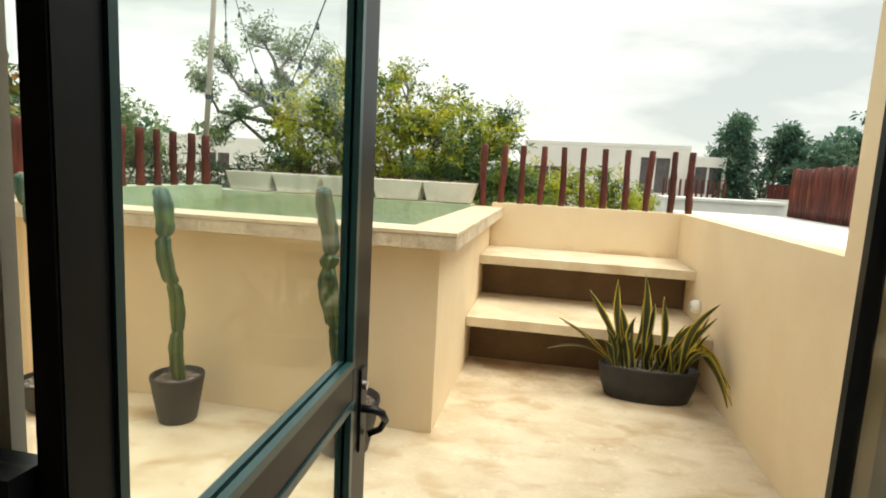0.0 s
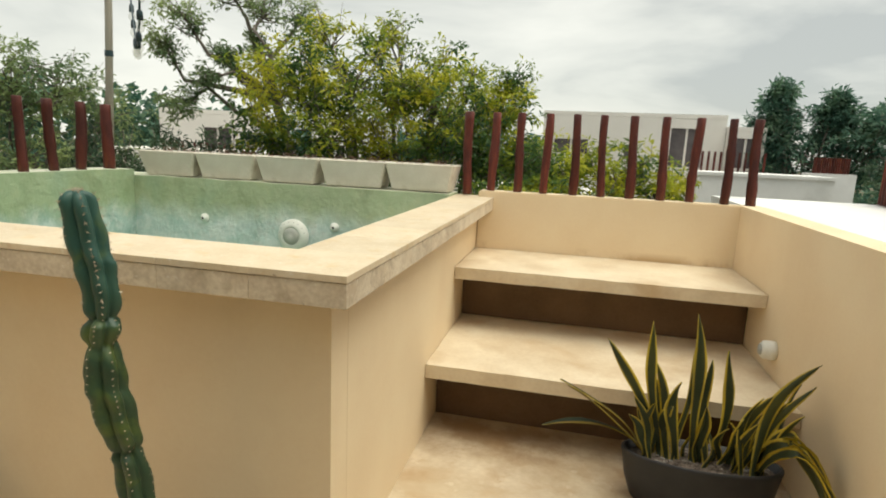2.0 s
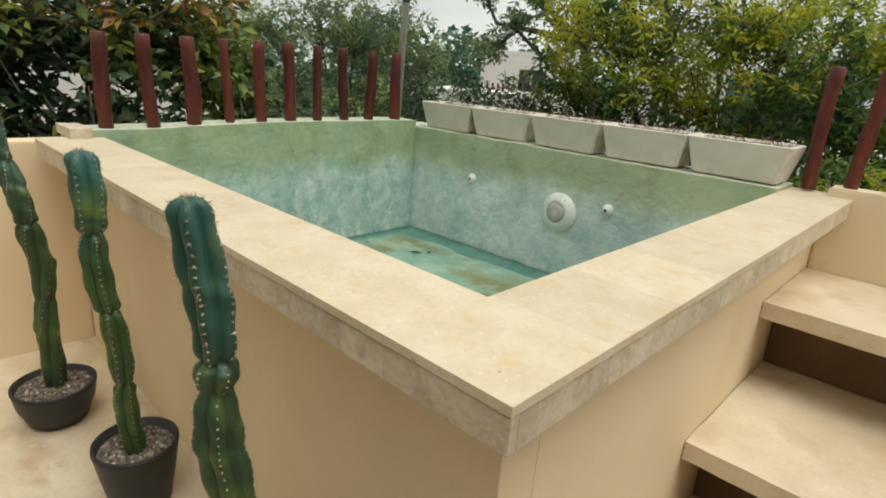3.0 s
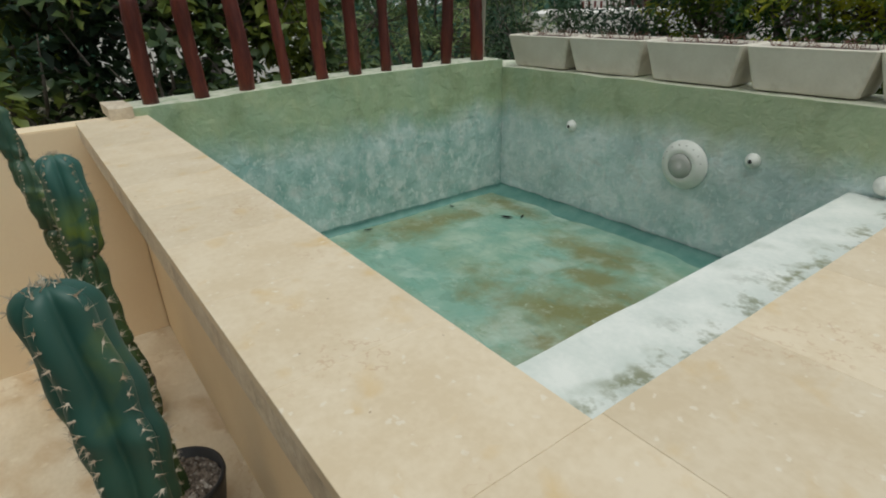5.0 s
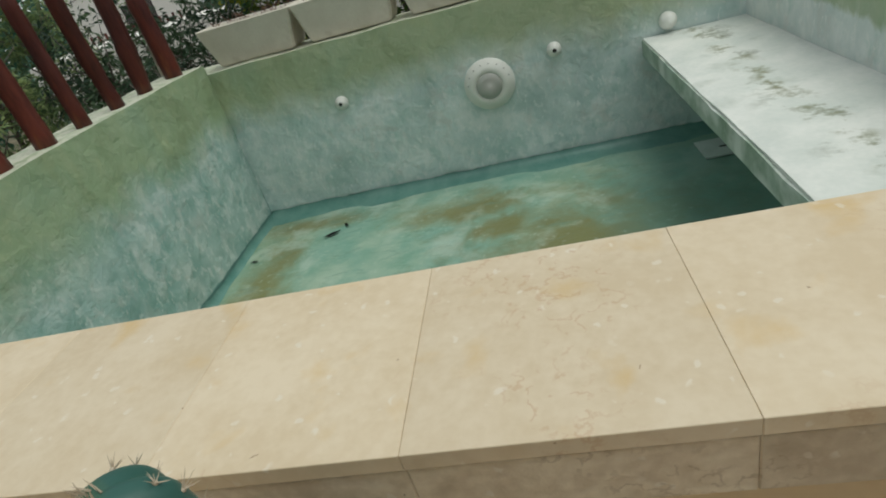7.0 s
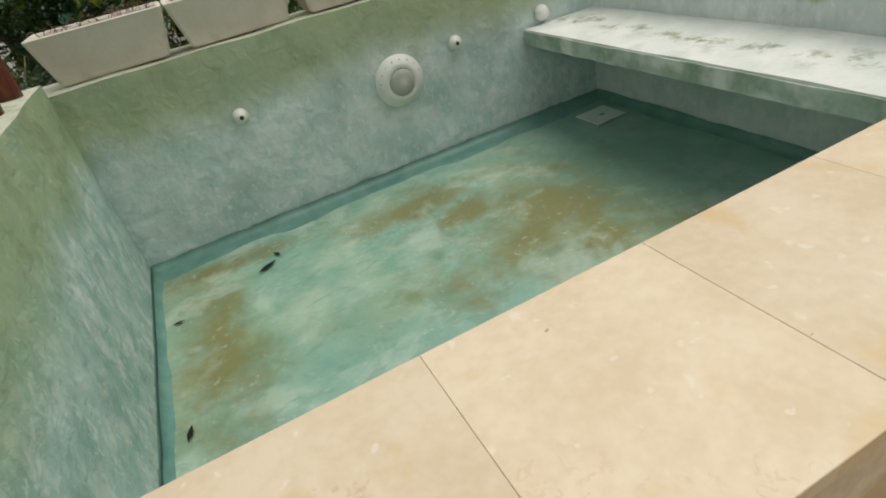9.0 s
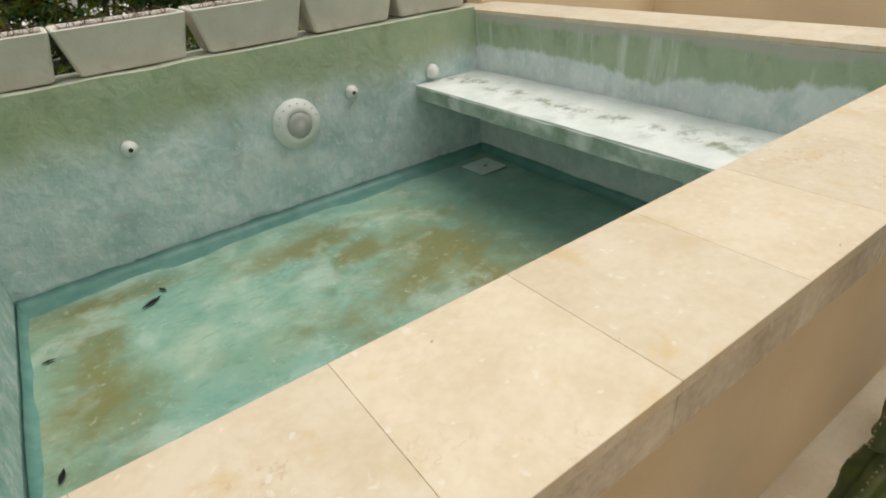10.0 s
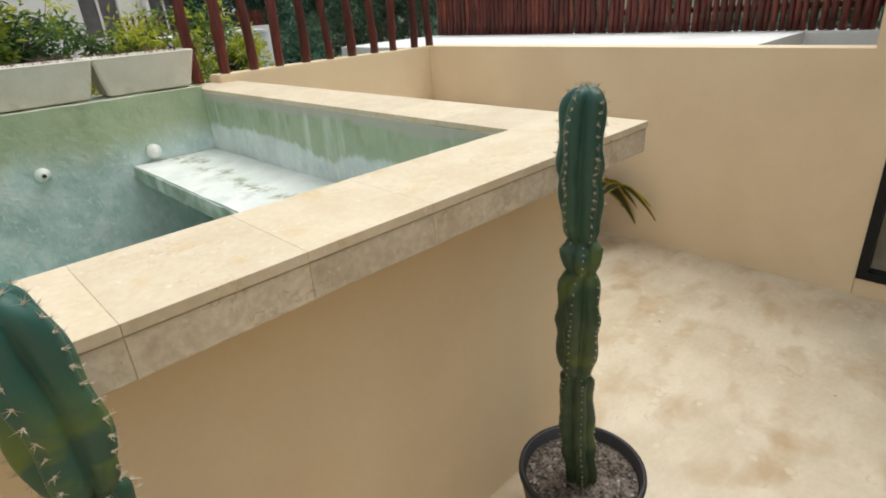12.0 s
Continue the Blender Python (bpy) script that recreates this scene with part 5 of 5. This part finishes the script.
def house(label, corner, size, floor_z, top, windows, yaw=0.0, rail=None, roofs=()):
    """A plain flat-roofed house: body, parapet cap, dark sheets recessed in its south face for windows and loggia
    shade.
    """
    e = empty("house", label, "house", at=(corner[0], corner[1], 0))
    e.rotation_euler = (0, 0, radians(yaw))
    w, d = size
    xs = sorted({0.0, w, *[v for a in windows for v in a[:2]]})
    zs = sorted({floor_z, top, *[v for a in windows for v in a[2:4]]})
    for a, c in zip(xs, xs[1:]):
        for f, g in zip(zs, zs[1:]):
            if not any(a >= o[0] - 1e-6 and c <= o[1] + 1e-6 and f >= o[2] - 1e-6 and g <= o[3] + 1e-6 for o in windows):
                box("wall", (a, c, 0, 0.35, f, g), M_WHITE2, e)
    box("wall", (0, w, 0.35, d, floor_z, top), M_WHITE2, e, "off-white rendered wall")
    box("roof", (-0.01, w + 0.01, -0.01, d + 0.01, top + 0.003, top + 0.16), M_WHITE2, e, "flat parapet cap")
    for a, c, f, g in windows:
        win = box("window", (a, c, 0.18, 0.22, f, g), M_WINDOW_AND_SHADE, e, "dark sheet in a deep reveal for windows and loggia shade")
        box("pane_bar", ((a + c) / 2 - 0.04, (a + c) / 2 + 0.04, 0.13, 0.179, f, g), M_WHITE2, win, "window bar")
    if rail:
        for k in range(int((rail[1] - rail[0]) / 0.22)):
            x = rail[0] + 0.22 * k
            b = bmesh.new()
            tube(b, [(x, -0.5, rail[2]), (x, -0.5, rail[3])], [0.045, 0.045], 6)
            part("rail_post", b, M_WOOD, e)
        box("balcony", (rail[0] - 0.2, rail[1] + 0.2, -0.8, -0.02, rail[2] - 0.5, rail[2] - 0.002), M_WHITE2, e, "white balcony slab")
    return e


# loggia recesses of these two get their shade from the dark sheets
house("large off-white flat-roofed house beyond the garden", (-1.1, 27.0), (7.2, 8.0), -6.2, 3.08, ((0.5, 1.9, 1.5, 2.1), (3.4, 3.9, 1.45, 1.95), (5.15, 6.4, 1.15, 2.68)))
house("lower off-white wing with a dark loggia and a stake rail", (6.12, 26.5), (1.3, 7.0), -6.2, 2.62, ((0.1, 1.2, 1.2, 2.35),), rail=(-1.2, 1.6, 1.0, 1.8))
house("off-white flat-roofed house among the trees", (-15.6, 21.5), (4.0, 6.0), -6.2, 2.42, ((1.6, 2.6, 0.9, 1.9),), yaw=30, rail=(0.2, 3.6, 0.55, 1.3))
house("small white flat-roofed house behind the trees", (-10.6, 24.5), (3.6, 5.0), -6.2, 2.2, ((1.0, 1.8, 0.3, 1.4),), yaw=20)
house("white flat-roofed house low among the trees", (-12.5, 15.5), (5.0, 4.0), -6.2, 0.95, ((1.5, 2.4, -1.0, 0.2),), yaw=35)
house("pale house seen in pieces behind the bushes", (-14.0, 5.0), (4.5, 5.0), -6.2, 1.3, ((1.5, 2.4, -0.6, 0.6),), yaw=80)
house("white flat-roofed house low behind the garden trees", (-4.5, 17.5), (5.5, 4.0), -6.2, 0.30, ((1.5, 2.4, -1.0, -0.1),), yaw=4)


def lobes(*rows):
    return [(*spot(b, r, d), s) for b, r, d, s in rows]


# trees
tree("leafy yellow-green tree behind the pool", spot(-16, -38, 9.6), lobes(
    (-27, 6.5, 9.2, 0.85), (-22, 7.0, 9.0, 0.85), (-17.5, 6.0, 9.3, 0.9), (-13, 4.5, 9.0, 0.85), (-9.5, 3.0, 9.4, 0.8), (-7.0, 4.6, 9.6, 0.55),
    (-3.6, -0.6, 9.6, 0.6), (-24, 1.5, 8.8, 0.95), (-18, 0.5, 9.2, 1.0), (-12, -0.5, 9.0, 0.95), (-7, -1.0, 9.3, 0.8), (-29, 0.8, 9.3, 0.8), (-20, -5, 9.0, 1.0), (-12, -6, 9.2, 1.0), (-27, -5, 9.2, 0.9), (-5, -6, 9.6, 0.8)),
    M_TREE_Y, 31, leaf=0.105, per=2100, trunk=0.13, twigs=30, extra=(M_YELLOW, 1.7, 0.30))
tree("thin upper sprays of the yellow-green tree", spot(-16, -30, 9.9), lobes((-19, 10.0, 9.5, 0.45), (-17.3, 11.0, 9.4, 0.3), (-24, 10.2, 9.4, 0.5), (-13.2, 8.2, 9.4, 0.4), (-5.6, 6.6, 9.7, 0.38), (-9.8, 7.2, 9.6, 0.35)),
    M_TREE_Y, 33, leaf=0.10, per=380, trunk=0.05, twigs=16)
tree("gnarled open tree with sparse grey-green foliage", spot(-24, -30, 10.6), lobes(
    (-36.2, 10.6, 10.6, 0.42), (-37.6, 7.8, 10.5, 0.30), (-32.2, 12.6, 10.8, 0.50), (-28.8, 11.8, 10.6, 0.50), (-33.0, 7.4, 10.6, 0.22), (-26.2, 11.0, 10.8, 0.45), (-34.4, 5.0, 10.4, 0.32), (-30.2, 8.6, 10.6, 0.26), (-28.4, 4.0, 10.5, 0.45), (-36.5, 2.6, 10.4, 0.40)),
    M_TREE_G, 35, leaf=0.085, per=800, trunk=0.13, twigs=22, thick=0.9, fork_at=spot(-28.4, 3.8, 10.6), gnarl=0.20)
tree("dark broad-leaved bush close to the west wall", spot(-66, -40, 7.0), lobes(
    (-78, 1.5, 6.2, 0.85), (-71, 3.2, 6.0, 0.75), (-65, 2.4, 6.2, 0.7), (-60.5, 2.2, 6.5, 0.7), (-57, 0.6, 6.8, 0.6), (-84, 0.5, 6.4, 0.9), (-75, -6, 5.9, 0.9), (-67, -6, 6.1, 0.9), (-60, -7, 6.4, 0.8), (-90, -5, 6.5, 1.0), (-55.5, -5.5, 7.0, 0.6)),
    M_BUSH, 37, leaf=0.13, per=1150, trunk=0.10, twigs=24, thick=2.4, extra=(M_ORANGE, 1.8, 0.34), name="bush", category="bush", width=0.55, spray=7)
tree("slim grey-green trees behind the west posts", spot(-50, -24, 11.5), lobes(
    (-56, 3.2, 11, 0.8), (-52, 4.4, 11.2, 0.8), (-48.5, 3.6, 11, 0.7), (-45.5, 4.6, 11.4, 0.75), (-42.5, 1.5, 11.6, 0.7), (-54, -1, 11, 1.0), (-48, -2, 11, 1.0), (-43, -3, 11.4, 0.9), (-57, -3.5, 10.5, 1.0), (-50, -7, 10.6, 1.1), (-43.5, -8, 10.8, 1.0)),
    M_TREE_G, 39, leaf=0.10, per=1500, trunk=0.09, twigs=26)
tree("bushy green shrubs below the white troughs", spot(-34, -34, 8.6), lobes(
    (-41, -2.8, 9.0, 0.6), (-37, -1.5, 9.4, 0.5), (-31.5, -1.0, 9.4, 0.6), (-40, -5.5, 8.6, 0.8), (-35, -4.5, 8.8, 0.7), (-31, -6, 8.4, 0.8), (-44, -9, 8.0, 0.8), (-36, -12, 7.8, 0.8), (-28, -12, 7.8, 0.8), (-50, -11, 7.6, 0.8), (-20, -13, 7.6, 0.8)),
    M_TREE_D, 41, leaf=0.09, per=1400, trunk=0.07, twigs=22, name="bush", category="bush")
tree("bright green shrubs behind the parapet posts", spot(4, -36, 7.8), lobes(
    (-1.5, -1.6, 8.2, 0.45), (-3, -5, 7.8, 0.75), (0.5, -3.4, 8.0, 0.62), (4.5, -1.0, 8.1, 0.60), (7.8, -2.2, 8.2, 0.5), (4, -8, 7.6, 0.8), (9.5, -6, 8.0, 0.55), (-8, -8, 7.6, 0.8)),
    M_TREE_Y, 43, leaf=0.09, per=1700, trunk=0.06, twigs=20, name="bush", category="bush")
tree("dark layered tree beyond the white roofs", spot(18, -14, 26), lobes(
    (17.0, 6.2, 26, 0.42), (16.6, 5.0, 26, 0.60), (17.6, 4.0, 26, 0.70), (15.9, 3.2, 26, 0.60), (17.4, 2.2, 26, 0.85), (15.9, 1.2, 26, 0.8), (21.0, 5.2, 26.4, 0.45), (20.4, 4.2, 26.4, 0.55), (21.8, 3.8, 26.4, 0.5), (20.6, 2.6, 26.4, 0.75), (22.2, 1.8, 26, 0.9), (19, 0.6, 26, 1.1), (16.5, -0.6, 26, 1.1), (24.2, 3.4, 26, 0.8), (23.8, 1.0, 26, 1.2), (22.0, -0.8, 26, 1.2)),
    M_FARTREE, 45, leaf=0.22, per=1000, trunk=0.18, twigs=30, thick=2)
tree("dark green tree beyond the neighbour's low roof", spot(34, -30, 15), lobes(
    (27, -1.5, 15, 1.0), (30.5, 1.8, 15, 1.1), (35, 2.6, 15, 1.2), (40, 2.2, 15, 1.3), (45, 1.5, 15, 1.3), (33, -5, 14.6, 1.3), (39, -5, 14.6, 1.4), (46, -5, 14.6, 1.4), (27, -7, 14.2, 1.0)),
    M_TREE_D, 49, leaf=0.15, per=1700, trunk=0.14, twigs=26)
tree("mass of dark trees beyond the stake screen", spot(31, -14, 28), lobes(
    (26, 3.6, 28, 1.4), (29, 4.6, 28, 1.5), (32, 5.2, 28, 1.6), (35, 5.6, 28, 1.7), (38, 5.2, 28, 1.8), (28, 1.0, 28, 1.8), (33, 1.2, 28, 2.0), (38, 1.4, 28, 2.0), (42, 4.6, 28, 2.0), (47, 4.2, 28, 2.0)),
    M_FARTREE, 47, leaf=0.28, per=1700, trunk=0.25, twigs=30, thick=3)


def far_woods():
    """Low woods all round, one joined mass of leaf clumps."""
    rng = np.random.default_rng(51)
    C = []
    for k in range(420):
        b = rng.uniform(-180, 180)
        d = rng.uniform(34, 70)
        c = np.array(spot(b, 0, d))
        c[2] = -5.5 + rng.uniform(2.0, 7.6) + (0.8 if b < -30 or b > 20 else -0.6)
        r = rng.uniform(1.6, 3.4)
        p = rng.normal(size=(260, 3))
        p /= np.linalg.norm(p, axis=1)[:, None]
        p *= rng.uniform(0.6, 1.05, size=(260, 1)) * np.array([r, r, r * 0.75])
        C.append(c + p)
    C = np.concatenate(C)
    w = leaf_cloud("far_woods", C, rng.uniform(0.4, 0.9, size=len(C)), M_FARTREE, None, 52, 0.7)
    tagged(w, "dense dark green woods in the distance", "woods", kind="stuff")


far_woods()
